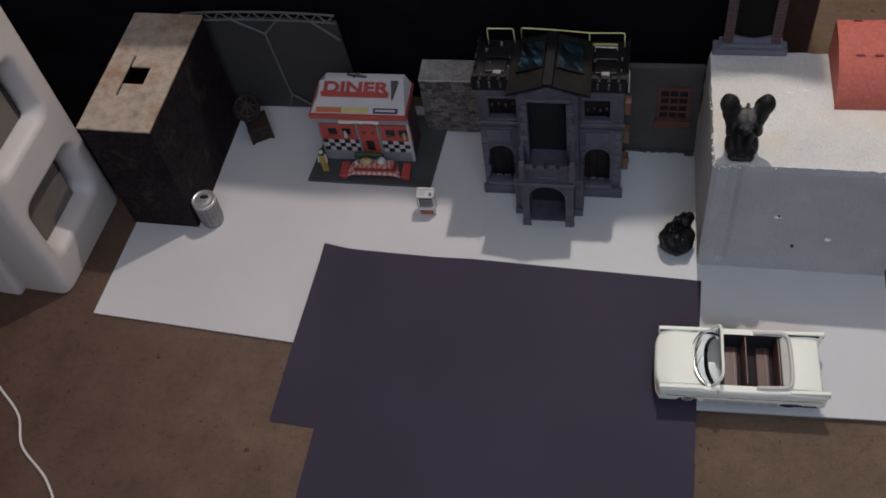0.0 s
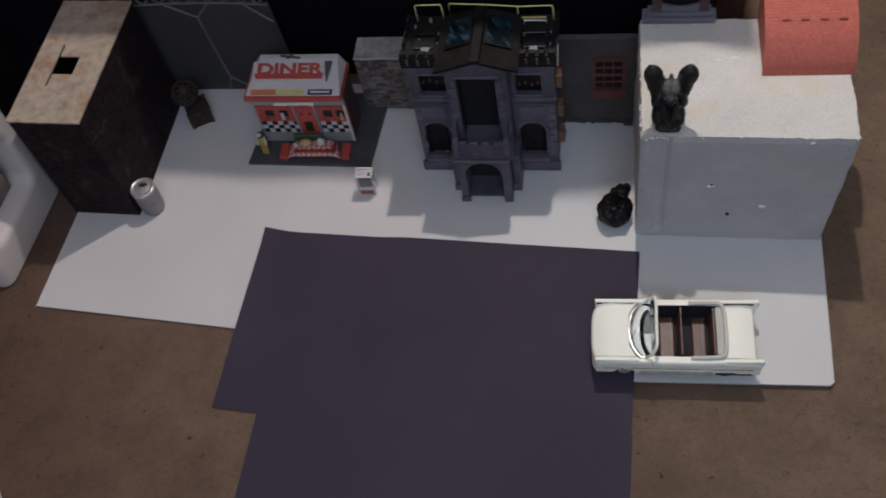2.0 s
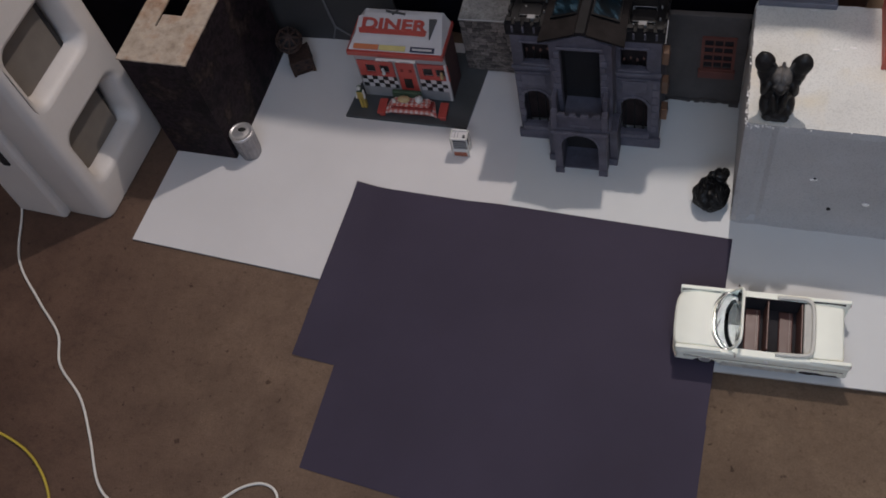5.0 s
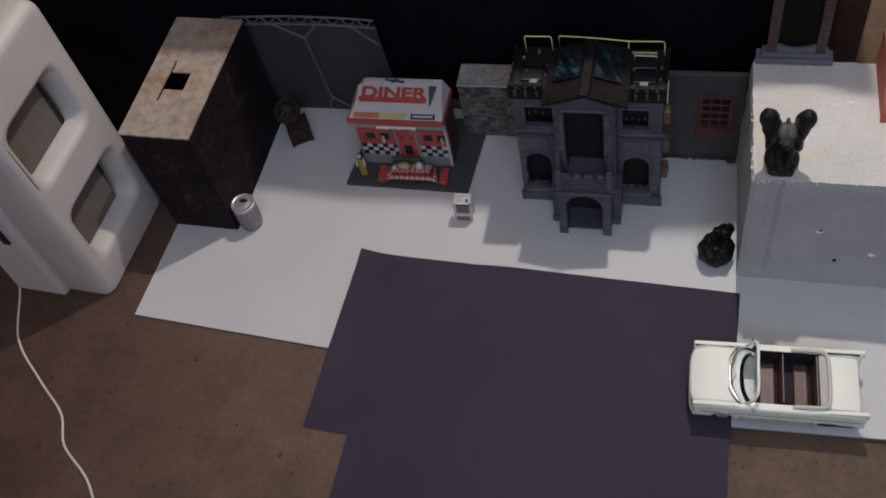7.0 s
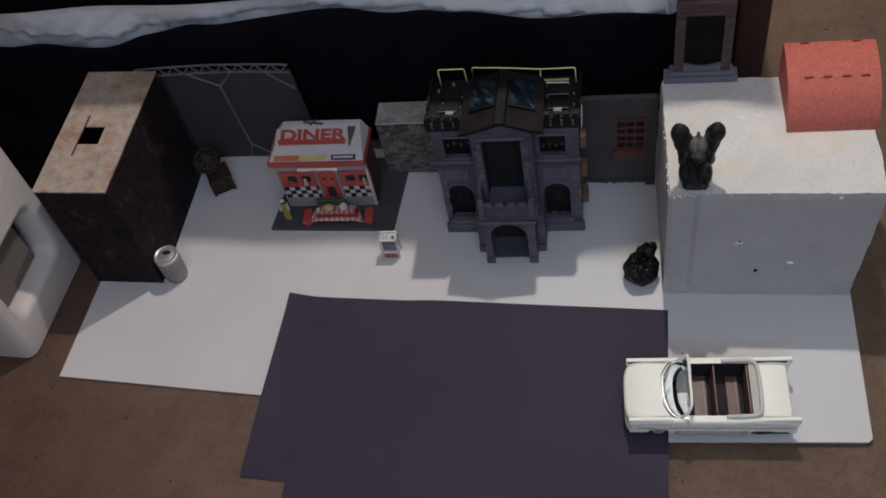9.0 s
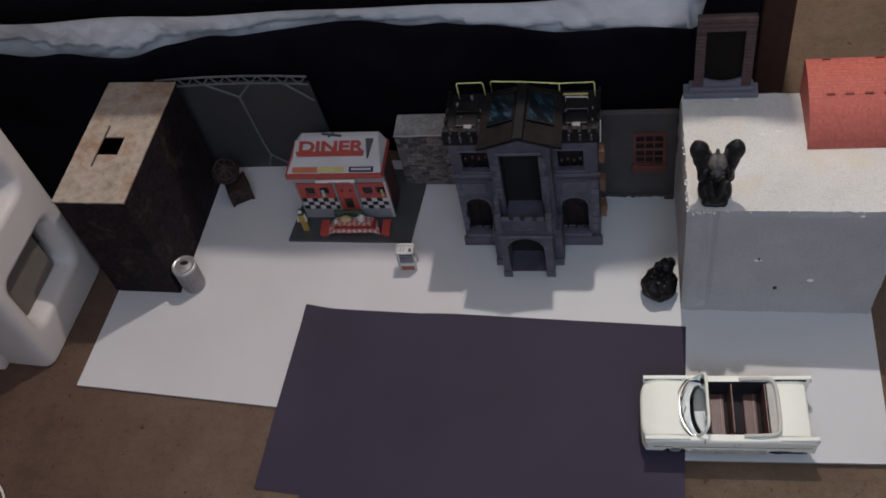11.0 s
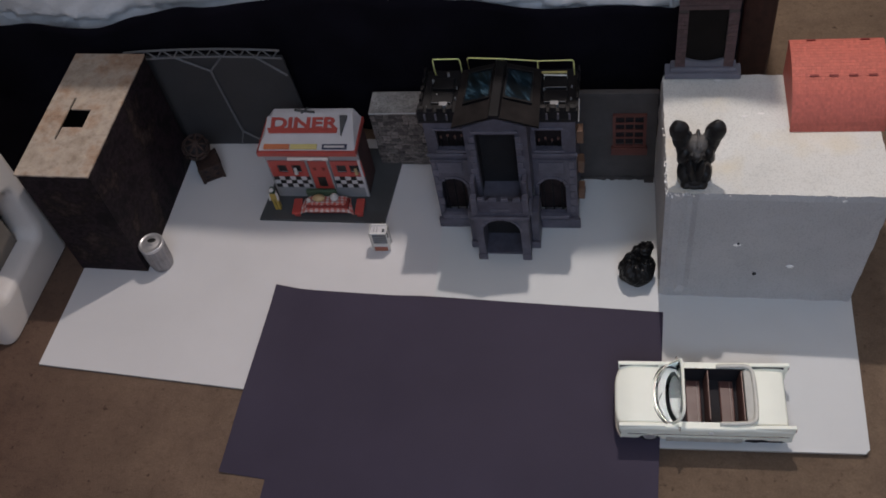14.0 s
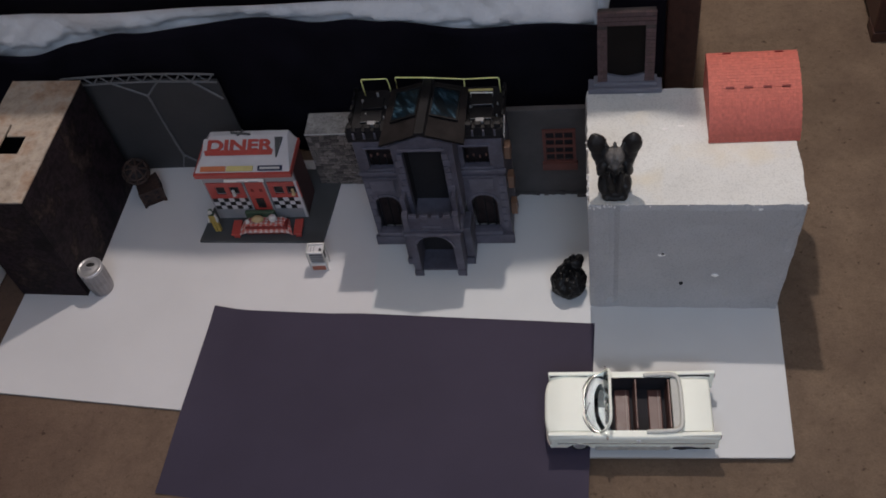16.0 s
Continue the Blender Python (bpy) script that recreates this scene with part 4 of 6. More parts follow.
def picnic():
    z = ZA + 0.0043
    ob = thing("picnic_table", "small toy picnic table under a red gingham cloth", "table", (0.034, 1.087, z))
    boxed("table_body", RED_DARK, ob, (0.006, 0.066, 1.080, 1.096, z, z + 0.015), 0.001)
    x0, x1, y0, y1, n = 0.002, 0.066, 1.076, 1.098, 20
    bm = bmesh.new()
    grid = []
    for i in range(n + 1):
        row = []
        for j in range(10):
            u, v = i / n, j / 9
            x, y = x0 + (x1 - x0) * u - 0.006 * (1 - v) * (1 - 2 * u), y0 + (y1 - y0) * v
            zz = z + 0.0165 - 0.006 * max(0, abs(2 * u - 1) - 0.75) / 0.25 - 0.008 * max(0, 0.4 - v) / 0.4 + 0.0007 * math.sin(i * 2.1 + j)
            row.append(bm.verts.new((x, y, zz)))
        grid.append(row)
    faces = []
    for i in range(n):
        for j in range(9):
            f = bm.faces.new((grid[i][j], grid[i + 1][j], grid[i + 1][j + 1], grid[i][j + 1]))
            f.material_index = (0 if (i % 2 and j % 2) else 1 if (i % 2 or j % 2) else 2)
    bmesh.ops.recalc_face_normals(bm, faces=bm.faces[:])
    part("gingham_cloth", bm, [mat("red_check", (0.45, 0.08, 0.06), 0.7), mat("pink_check", (0.48, 0.22, 0.19), 0.7), mat("pale_check", (0.55, 0.46, 0.43), 0.7)], ob, "red and white gingham cloth")
    for name, c, r, m in (("loaf", (0.024, 1.091, z + 0.021), (0.009, 0.006, 0.005), BUN), ("ball", (0.046, 1.091, z + 0.0225), 0.0058, PALE), ("cup", (0.010, 1.088, z + 0.0195), (0.003, 0.003, 0.004), PALE)):
        bm = bmesh.new()
        add_ball(bm, c, r, 14)
        part(name, bm, m, ob, smooth=True)
    benches = []
    for x in (-0.012, 0.076):
        b = thing("bench", "bright red toy bench at the picnic table", "bench", (x + 0.004, 1.085, z), "picnic benches")
        benches.append(b)
        boxed("seat", RED, b, (x - 0.001, x + 0.011, 1.0725, 1.099, z + 0.007, z + 0.0105), 0.0008)
        for y in (1.075, 1.093):
            boxed("leg", RED, b, (x + 0.001, x + 0.009, y, y + 0.003, z, z + 0.007))
    h = hedge = thing("hedge_block", "dull green block behind the picnic table", "block", (0.03, 1.1, z))
    boxed("body", GREEN, h, (0.006, 0.048, 1.0995, 1.1055, z, z + 0.025), 0.0015)
    for o in (ob, hedge, *benches):
        o.matrix_world = pose(0.0145, 0, 0) @ o.matrix_world
    z -= 0.0001
    settle(ob, (0.0467, 1.0890, z), -0.3, (1.032, 1.004, 1.019))
    settle(benches[0], (0.0027, 1.0871, z), 2.0, (1.027, 1.010, 1.020))
    settle(benches[1], (0.0936, 1.0865, z), 1.8, (1.019, 1.005, 1.025))
    settle(hedge, (0.0414, 1.1023, z), -0.4, (1.035, 1.0, 1.0))


picnic()


def toy_figure():
    z = ZA + 0.0043
    bm = bmesh.new()
    x, y = -0.0205, 1.090
    for d in (-0.0030, 0.0030):
        add_box(bm, x + d - 0.0024, x + d + 0.0028, y - 0.003, y + 0.003, z, z + 0.020, 0.0006)
    add_hull(bm, [(x - 0.007, y - 0.003, z + 0.020), (x + 0.007, y - 0.003, z + 0.020), (x + 0.007, y + 0.003, z + 0.020), (x - 0.007, y + 0.003, z + 0.020)],
             [(x - 0.005, y - 0.003, z + 0.034), (x + 0.005, y - 0.003, z + 0.034), (x + 0.005, y + 0.003, z + 0.034), (x - 0.005, y + 0.003, z + 0.034)])
    for s in (-1, 1):
        add_cyl(bm, (x + s * 0.006, y, z + 0.033), (x + s * 0.0078, y - 0.004, z + 0.022), 0.0019, n=8)
    add_ball(bm, (x, y, z + 0.039), 0.0046, 10)
    for v in bm.verts:
        v.co.x = x + (v.co.x - x) * 0.78
    ob = part("toy_figure", bm, [SKIN_YELLOW, GREEN, PALE], None)
    for p in ob.data.polygons:
        high, out = p.center.z - z, abs(p.center.x - x)
        p.material_index = 2 if (0.024 < high < 0.034 and out > 0.0042) or (0.0385 < high and p.center.y < y - 0.001) else 1 if high > 0.028 else 0
    settle(ob, (-0.0269, 1.0919, z - 0.0001), 1.0, (1.03, 1.0, 1.055), (x, y, z))
    tagged(ob, "small mustard yellow plastic toy figure on a grey plate", "toy figure")


toy_figure()


def stand():
    z = ZA
    ob = thing("vending_stand", "small white and silver toy newspaper stand", "toy stand", (0.13, 1.025, z))
    x0, x1, y0, y1 = 0.119, 0.143, 1.018, 1.035
    for x in (x0, x1 - 0.0018):
        for y in (y0, y1 - 0.0018):
            boxed("post", PALE, ob, (x, x + 0.0018, y, y + 0.0018, z, z + 0.040), 0.0003)
    boxed("base", WHITE, ob, (x0 + 0.002, x1 - 0.002, y0 + 0.0005, y1 - 0.002, z, z + 0.012), 0.0005)
    boxed("red_panel", STAND_RED, ob, (x0 + 0.003, x1 - 0.003, y0 - 0.0006, y0 + 0.0004, z + 0.002, z + 0.010), 0, "brown-red front panel")
    boxed("shelf", WHITE, ob, (x0 + 0.002, x1 - 0.002, y0, y1 - 0.002, z + 0.0125, z + 0.0145), 0.0003)
    boxed("case", PLATE, ob, (x0 + 0.003, x1 - 0.003, y0 + 0.002, y1 - 0.002, z + 0.0147, z + 0.034), 0.0006, "dark glazed case")
    for k in range(4):
        boxed("case_bar", DINER_MID, ob, (x0 + 0.003, x1 - 0.003, y0 + 0.0008, y0 + 0.0018, z + 0.017 + k * 0.0042, z + 0.0185 + k * 0.0042))
    boxed("top_tray", DINER_GREY, ob, (x0 + 0.002, x1 - 0.002, y0 + 0.0016, y1 - 0.0016, z + 0.0345, z + 0.0375), 0.0003, "pale grey top tray")
    boxed("knob", PLATE, ob, (x1 - 0.0065, x1 - 0.0035, y0 + 0.004, y0 + 0.008, z + 0.0376, z + 0.0405), 0.0004, "dark knob on the tray")
    for dx in (0.0055, 0.0095):
        boxed("tray_slot", DINER_MID, ob, (x0 + dx, x0 + dx + 0.0012, y0 + 0.0035, y1 - 0.0035, z + 0.0376, z + 0.0379))
    for y in (y0, y1 - 0.0018):
        boxed("top_rail", WHITE, ob, (x0 + 0.0018, x1 - 0.0018, y, y + 0.0018, z + 0.038, z + 0.040))
    for x in (x0, x1 - 0.0018):
        boxed("top_rail", PALE, ob, (x, x + 0.0018, y0 + 0.0018, y1 - 0.0018, z + 0.038, z + 0.040))
    settle(ob, (0.1325, 1.0266, z), 0.6, (1.016, 0.993, 1.002))


stand()

# ---- trash can ----


def trash_can():
    c = (-0.1685, 0.994, ZA)
    ob = thing("trash_can", "small ribbed aluminium toy trash can beside the box", "trash can", c)
    bm = bmesh.new()
    n = 64
    prof = [(0.0138, 0.0), (0.0146, 0.002), (0.0152, 0.010), (0.0157, 0.028), (0.0160, 0.040), (0.0160, 0.044)]
    rings = []
    for r, z in prof:
        rib = 0.0009 if 0.005 < z < 0.042 else 0.0
        rings.append([bm.verts.new((c[0] + (r + rib * math.cos(k * math.pi / 2)) * math.cos(2 * math.pi * k / n), c[1] + (r + rib * math.cos(k * math.pi / 2)) * math.sin(2 * math.pi * k / n), c[2] + z)) for k in range(n)])
    for a, b in zip(rings, rings[1:]):
        for k in range(n):
            bm.faces.new((a[k], a[(k + 1) % n], b[(k + 1) % n], b[k]))
    bm.faces.new(rings[0][::-1])
    part("body", bm, STEEL, ob, "ribbed can body", True)
    bm = bmesh.new()
    add_lathe(bm, (c[0], c[1], c[2] + 0.0435), [(0.0160, 0.0), (0.0169, 0.001), (0.0169, 0.004), (0.0160, 0.005), (0.0142, 0.0052), (0.0136, 0.004), (0.011, 0.005), (0.004, 0.0058)], 40)
    lid = part("lid", bm, STEEL_TOP, ob, "bright domed lid", True)
    bm = bmesh.new()
    add_ball(bm, (c[0] + 0.001, c[1] + 0.003, c[2] + 0.0492), (0.0062, 0.0036, 0.0012), 14)
    part("opening", bm, BLACK, lid)
    bm = bmesh.new()
    add_tube(bm, smooth_line([(c[0] - 0.005, c[1] - 0.004, c[2] + 0.049), (c[0] - 0.003, c[1] - 0.004, c[2] + 0.052), (c[0] + 0.003, c[1] - 0.004, c[2] + 0.052), (c[0] + 0.005, c[1] - 0.004, c[2] + 0.049)], 4), 0.0007, 6)
    part("handle", bm, STEEL_TOP, lid)
    settle(ob, (-0.1772, 0.9958, ZA), 1.99, (1.036, 1.036, 1.036))


trash_can()


def bin_bag():
    c = Vector((0.471, 0.9765, ZB))
    bm = bmesh.new()
    bmesh.ops.create_icosphere(bm, subdivisions=5, radius=1)
    for v in bm.verts:
        d = v.co.normalized()
        r = 1 + 0.16 * noise.noise(d * 1.9) + 0.10 * abs(noise.noise(d * 4.5 + Vector((3, 1, 2)))) + 0.05 * abs(noise.noise(d * 11))
        p = Vector((d.x * 0.0222 * r, d.y * 0.0215 * r, d.z * 0.022 * r + 0.019))
        if d.z > 0.45:
            k = min(1, (d.z - 0.45) / 0.45)
            p.x, p.y = p.x * (1 - 0.35 * k), p.y * (1 - 0.35 * k) + 0.006 * k
            p.z += 0.006 * k + 0.008 * k * noise.noise(d * 6)
        p.z = max(0.0003, p.z)
        v.co = c + p
    for dx, dy, dz, r in ((0.009, 0.010, 0.049, 0.0095), (0.001, 0.011, 0.046, 0.0085), (0.014, 0.013, 0.053, 0.0065), (0.006, 0.014, 0.054, 0.005)):
        k = len(bm.verts)
        made = bmesh.ops.create_icosphere(bm, subdivisions=3, radius=r, matrix=Matrix.Translation(c + Vector((dx, dy, dz - 0.004))))
        for v in made["verts"]:
            d = v.co - c
            v.co += d.normalized() * 0.004 * noise.noise(v.co * 300)
    ob = part("bin_bag", bm, BAG, None, smooth=False)
    settle(ob, (0.4734, 0.9787, ZB), 0.25, (0.984, 0.984, 0.984), tuple(c))
    tagged(ob, "crumpled shiny black toy bin bag tied at the neck", "bin bag")


bin_bag()

# ---- stone block and window wall ----


def stone_block():
    ob = thing("stone_block", "grey stone-faced card block with a pale top", "toy wall", (0.15, 1.19, ZA))
    x0, x1, y0, y1, z1 = 0.1135, 0.215, 1.173, 1.213, 0.112
    boxed("core", MORTAR, ob, (x0 + 0.001, x1, y0 + 0.001, y1, ZA, z1 - 0.0015))
    boxed("cap", STONE_TOP, ob, (x0 - 0.0005, x1, y0 - 0.0008, y1, z1 - 0.0014, z1), 0.0004, "pale worn stone top with a white edge")
    boxed("cap_edge", PALE, ob, (x0 - 0.0003, x1, y0 - 0.0016, y0 - 0.0009, z1 - 0.0016, z1 + 0.0004), 0.0002, "thin white paper edge")
    rnd = random.Random(4)
    for face in (0, 1):
        z = ZA + 0.001
        while z < z1 - 0.005:
            h = rnd.uniform(0.004, 0.0075)
            h = min(h, z1 - 0.0016 - z)
            a, end = (x0, x1) if face == 0 else (y0 + 0.002, y1)
            a -= rnd.uniform(0, 0.006)
            while a < end:
                w = rnd.uniform(0.005, 0.013)
                lo, hi = max(a, x0 if face == 0 else y0 + 0.002) + 0.0004, min(a + w, end) - 0.0004
                if hi - lo > 0.0015:
                    d = rnd.uniform(0.0, 0.0012)
                    bm = bmesh.new()
                    if face == 0:
                        add_box(bm, lo, hi, y0 - d, y0 + 0.002, z + 0.0004, z + h - 0.0004)
                    else:
                        add_box(bm, x0 - d, x0 + 0.002, lo, hi, z + 0.0004, z + h - 0.0004)
                    part("stone", bm, STONE, ob)
                a += w
            z += h
    settle(ob, (0.1495, 1.1929, ZA), -0.55, (1.029, 1.012, 0.990))


stone_block()


def window_wall():
    ob = thing("window_wall", "dark grey card wall with a rust-red barred window", "toy wall", (0.445, 1.148, ZB))
    y0, y1, z1 = 1.146, 1.152, 0.170
    win = (0.4445, 0.4805, 0.078, 0.133)
    bm = bmesh.new()
    add_wall(bm, 0.396, 0.498, ZB, z1, y0, y1, [win])
    part("wall_panel", bm, WALL_CARD, ob)
    boxed("coping", WALL_CARD, ob, (0.395, 0.499, y0 - 0.0015, y1 + 0.001, z1 + 0.0002, z1 + 0.004), 0.0008)
    bm = bmesh.new()
    add_wall(bm, win[0] - 0.004, win[1] + 0.004, win[2] - 0.002, win[3] + 0.004, y0 - 0.004, y0 - 0.0004, [win])
    fr = part("window_frame", bm, WALL_RED, ob, "rust-red window frame")
    boxed("sill", WALL_RED, ob, (win[0] - 0.006, win[1] + 0.006, y0 - 0.007, y0 - 0.0004, win[2] - 0.016, win[2] - 0.0022), 0.0008)
    for k in (1, 2):
        x = win[0] + (win[1] - win[0]) * k / 3
        boxed("glazing_bar", WALL_RED, fr, (x - 0.0009, x + 0.0009, y0 - 0.003, y0 - 0.0006, win[2], win[3]))
    for k in (1, 2, 3):
        z = win[2] + (win[3] - win[2]) * k / 4
        t = 0.0022 if k == 2 else 0.0012
        boxed("glazing_bar", WALL_RED, fr, (win[0], win[1], y0 - 0.0027, y0 - 0.0008, z - t, z + t))
    boxed("dark_backing", DARK, ob, (win[0], win[1], y0 + 0.0015, y0 + 0.003, win[2], win[3]))
    bm = bmesh.new()
    rnd = random.Random(8)
    x = 0.396
    while x < 0.49:
        w = rnd.uniform(0.004, 0.010)
        add_box(bm, x, min(x + w, 0.497), y0 - 0.002 - rnd.uniform(0, 0.003), y0 - 0.0003, ZB, ZB + rnd.uniform(0.002, 0.006))
        x += w
    part("ragged_footing", bm, WALL_CARD, ob)
    boxed("foot", WALL_CARD, ob, (0.484, 0.497, y0 - 0.009, y0 - 0.0004, ZB, ZB + 0.005), 0.0008)
    settle(ob, (0.4466, 1.1468, ZB), -0.9, (0.979, 0.962, 0.983))


window_wall()

# ---- toy castle ----


def castle():
    z = ZB
    ob = thing("toy_castle", "slate-grey plastic toy castle with a porch and black roof", "toy castle", (0.297, 1.11, z))
    X0, X1, Y0, Y1, ZT = 0.203, 0.392, 1.064, 1.142, 0.2115
    TX0, TX1, TY = 0.259, 0.336, 1.0350
    # wings
    for a, b, hole_up, hole_low, tag in ((X0, TX0, (0.2175, 0.2535, 0.160, 0.196), (0.2105, 0.2455, 0.034, 0.104), "left"), (TX1, X1, (0.342, 0.3745, 0.160, 0.196), (0.342, 0.377, 0.034, 0.104), "right")):
        bm = bmesh.new()
        add_wall(bm, a, b, z, ZT, Y0, Y0 + 0.006, [(*hole_up, False), (*hole_low, True)])
        w = part("wing_wall", bm, CASTLE, ob)
        # arch surround
        mid, r = (hole_low[0] + hole_low[1]) / 2, (hole_low[1] - hole_low[0]) / 2
        zc = hole_low[3] - r
        for k in range(9):
            a0, a1 = math.pi * k / 9 + 0.02, math.pi * (k + 1) / 9 - 0.02
            pts = [(mid + q * math.cos(t), zc + q * math.sin(t)) for q, t in ((r, a0), (r + 0.0045, a0), (r + 0.0045, a1), (r, a1))]
            bm = bmesh.new()
            add_prism(bm, pts, Y0 - 0.0011, Y0 - 0.0002)
            part("arch_stone", bm, CASTLE_EDGE, w)
        # the lighter slate also paints in the light on this sill's top
        boxed("sill", CASTLE_EDGE, w, (hole_low[0] - 0.003, hole_low[1] + 0.003, Y0 - 0.0075, Y0 - 0.0002, 0.0285, 0.0345), 0.0008)
        boxed("sill", CASTLE_EDGE, w, (hole_up[0] - 0.003, hole_up[1] + 0.003, Y0 - 0.003, Y0 - 0.0002, 0.1565, 0.1598), 0.0006)
        boxed("lintel", CASTLE_EDGE, w, (hole_up[0] - 0.003, hole_up[1] + 0.003, Y0 - 0.0025, Y0 - 0.0002, 0.1963, 0.1998), 0.0006)
        boxed("cornice", CASTLE_EDGE, w, (a - (0.002 if tag == "left" else 0), b + (0.002 if tag == "right" else 0), Y0 - 0.004, Y0 - 0.0002, 0.1495, 0.1545), 0.001)
        boxed("cornice", CASTLE, w, (a, b, Y0 - 0.0025, Y0 - 0.0002, 0.1395, 0.1425), 0.0006)
        boxed("panel", CASTLE_EDGE, w, (mid - 0.016, mid + 0.016, Y0 - 0.0016, Y0 - 0.0002, 0.116, 0.136), 0.0008)
        boxed("plinth", CASTLE, w, (a - (0.003 if tag == "left" else 0), b + (0.003 if tag == "right" else 0), Y0 - 0.006, Y0 - 0.0002, z, 0.0245), 0.0012)
        # bars in the openings, with dull sheets painted for the shaded rooms behind
        for k in range(4):
            x = hole_up[0] + (hole_up[1] - hole_up[0]) * (k + 0.5) / 4
            up = 0.003 * (k % 2) - (0.006 if tag == "right" else 0)
            bm = bmesh.new()
            add_cyl(bm, (x, Y0 + 0.005, 0.161), (x, Y0 + 0.005, 0.176 + up), 0.0011, n=8)
            peg = part("window_peg", bm, CASTLE_ROOF, w)
            bm = bmesh.new()
            add_ball(bm, (x, Y0 + 0.0045, 0.178 + up), (0.0016, 0.0016, 0.0026), 8)
            part("peg_head", bm, PEG_BROWN, peg)
        for k in range(3):
            x = hole_low[0] + (hole_low[1] - hole_low[0]) * (k + 0.5) / 3
            bm = bmesh.new()
            add_cyl(bm, (x, Y0 + 0.005, 0.0345), (x, Y0 + 0.005, 0.098), 0.0010, n=8)
            part("window_bar", bm, CASTLE_ROOF, w)
        boxed("dim_room_sheet", INNER, w, (a + 0.004, b - 0.0005, Y0 + 0.03, Y0 + 0.032, z, ZT))
        # small stones on the corner
        ex = a + 0.0005 if tag == "left" else b - 0.0095
        for k in range(7):
            boxed("quoin", CASTLE_EDGE, w, (ex, ex + (0.009 if k % 2 else 0.006), Y0 - 0.0012, Y0 - 0.0002, 0.036 + k * 0.0146, 0.0490 + k * 0.0146), 0.0008)
    # sides and back
    for x in (X0, X1 - 0.005):
        boxed("side_wall", CASTLE, ob, (x, x + 0.005, Y0 + 0.006, Y1, z, ZT))
    boxed("back_wall", CASTLE, ob, (X0 + 0.005, X1 - 0.005, Y1 - 0.004, Y1, z, ZT))
    for zc, yc in ((0.172, 1.074), (0.112, 1.078), (0.056, 1.080)):
        h = boxed("hinge", BRONZE, ob, (X1 + 0.0003, X1 + 0.0088, yc - 0.002, yc + 0.012, zc - 0.011, zc + 0.011), 0.001, "tan bronze hinge plate")
        boxed("pin", WOOD_DARK, h, (X1 + 0.0088, X1 + 0.0098, yc + 0.003, yc + 0.009, zc - 0.004, zc + 0.004), 0.0008)
    # roof deck with battlements
    boxed("roof_deck", CASTLE_ROOF, ob, (X0 - 0.004, X1 + 0.004, Y0 - 0.004, Y1 + 0.003, ZT + 0.0003, ZT + 0.006), 0.001, "black roof deck")
    zr = ZT + 0.0062
    for a, b in ((X0 - 0.004, 0.2465), (0.3485, X1 + 0.004)):
        boxed("parapet", CASTLE_ROOF, ob, (a, b, Y0 - 0.004, Y0 + 0.002, zr, zr + 0.0135), 0.0006)
        n = 4
        for k in range(n):
            x = a + 0.002 + (b - a - 0.012) * k / (n - 1)
            boxed("merlon", CASTLE_ROOF, ob, (x, x + 0.008, Y0 - 0.004, Y0 + 0.002, zr + 0.0137, zr + 0.0195), 0.0008)
        for k in range(3):
            x = a + 0.010 + (b - a - 0.020) * k / 2
            boxed("bracket", CASTLE, ob, (x - 0.0012, x + 0.0012, Y0 - 0.006, Y0 - 0.0042, zr + 0.001, zr + 0.011))
    for x, s in ((X0 - 0.004, 1), (X1 + 0.001, 1)):
        boxed("side_parapet", CASTLE_ROOF, ob, (x, x + 0.003, Y0 + 0.0022, Y1 + 0.003, zr, zr + 0.006), 0.0006)
        for k in range(5):
            y = Y0 + 0.006 + k * 0.0152
            boxed("merlon", CASTLE_ROOF, ob, (x, x + 0.003, y, y + 0.008, zr + 0.0062, zr + 0.011), 0.0006)
    bm = bmesh.new()
    add_tube(bm, [(X1 + 0.0048, Y0 - 0.005, ZT + 0.003), (X1 + 0.0048, Y0 + 0.02, ZT + 0.016)], 0.0006, 6)
    part("edge_strip", bm, DINER_MID, ob)
    # hatches, pegs and pale blocks on the roof
    for a, b in ((0.212, 0.240), (0.352, 0.382)):
        boxed("hatch", CASTLE_ROOF, ob, (a, b, 1.086, 1.105, zr, zr + 0.003), 0.001)
        boxed("hatch", CASTLE_ROOF, ob, (a, b, 1.109, 1.127, zr, zr + 0.004), 0.001)
    for x, y in ((0.226, 1.068), (0.362, 1.068)):
        boxed("roof_block", PEG, ob, (x, x + 0.0105, y + 0.002, y + 0.009, zr, zr + 0.0145), 0.001, "small pale block")
    for x, y in ((0.230, 1.134), (0.262, 1.134), (0.325, 1.134), (0.212, 1.122)):
        bm = bmesh.new()
        add_cyl(bm, (x, y, zr), (x, y, zr + 0.006), 0.0018, n=8)
        part("roof_peg", bm, PEG, ob)
    for x, y, h in ((0.209, 1.078, 0.005), (0.243, 1.094, 0.004), (0.243, 1.112, 0.004), (0.3525, 1.107, 0.005), (0.3865, 1.092, 0.004), (0.3865, 1.112, 0.004), (0.372, 1.132, 0.006), (0.356, 1.080, 0.004), (0.219, 1.1, 0.0045)):
        bm = bmesh.new()
        add_cyl(bm, (x, y, zr), (x, y, zr + h), 0.0012, 0.0009, n=8)
        part("roof_stud", bm, PEG, ob)
    for x0, x1, y in ((0.213, 0.239, 1.0835), (0.354, 0.381, 1.0835), (0.354, 0.381, 1.1075)):
        bm = bmesh.new()
        add_tube(bm, [(x0, y, zr), (x0 + 0.001, y, zr + 0.0055), (x1 - 0.001, y, zr + 0.0055), (x1, y, zr)], 0.0006, 6)
        part("grab_rail", bm, GATE_STEEL, ob)
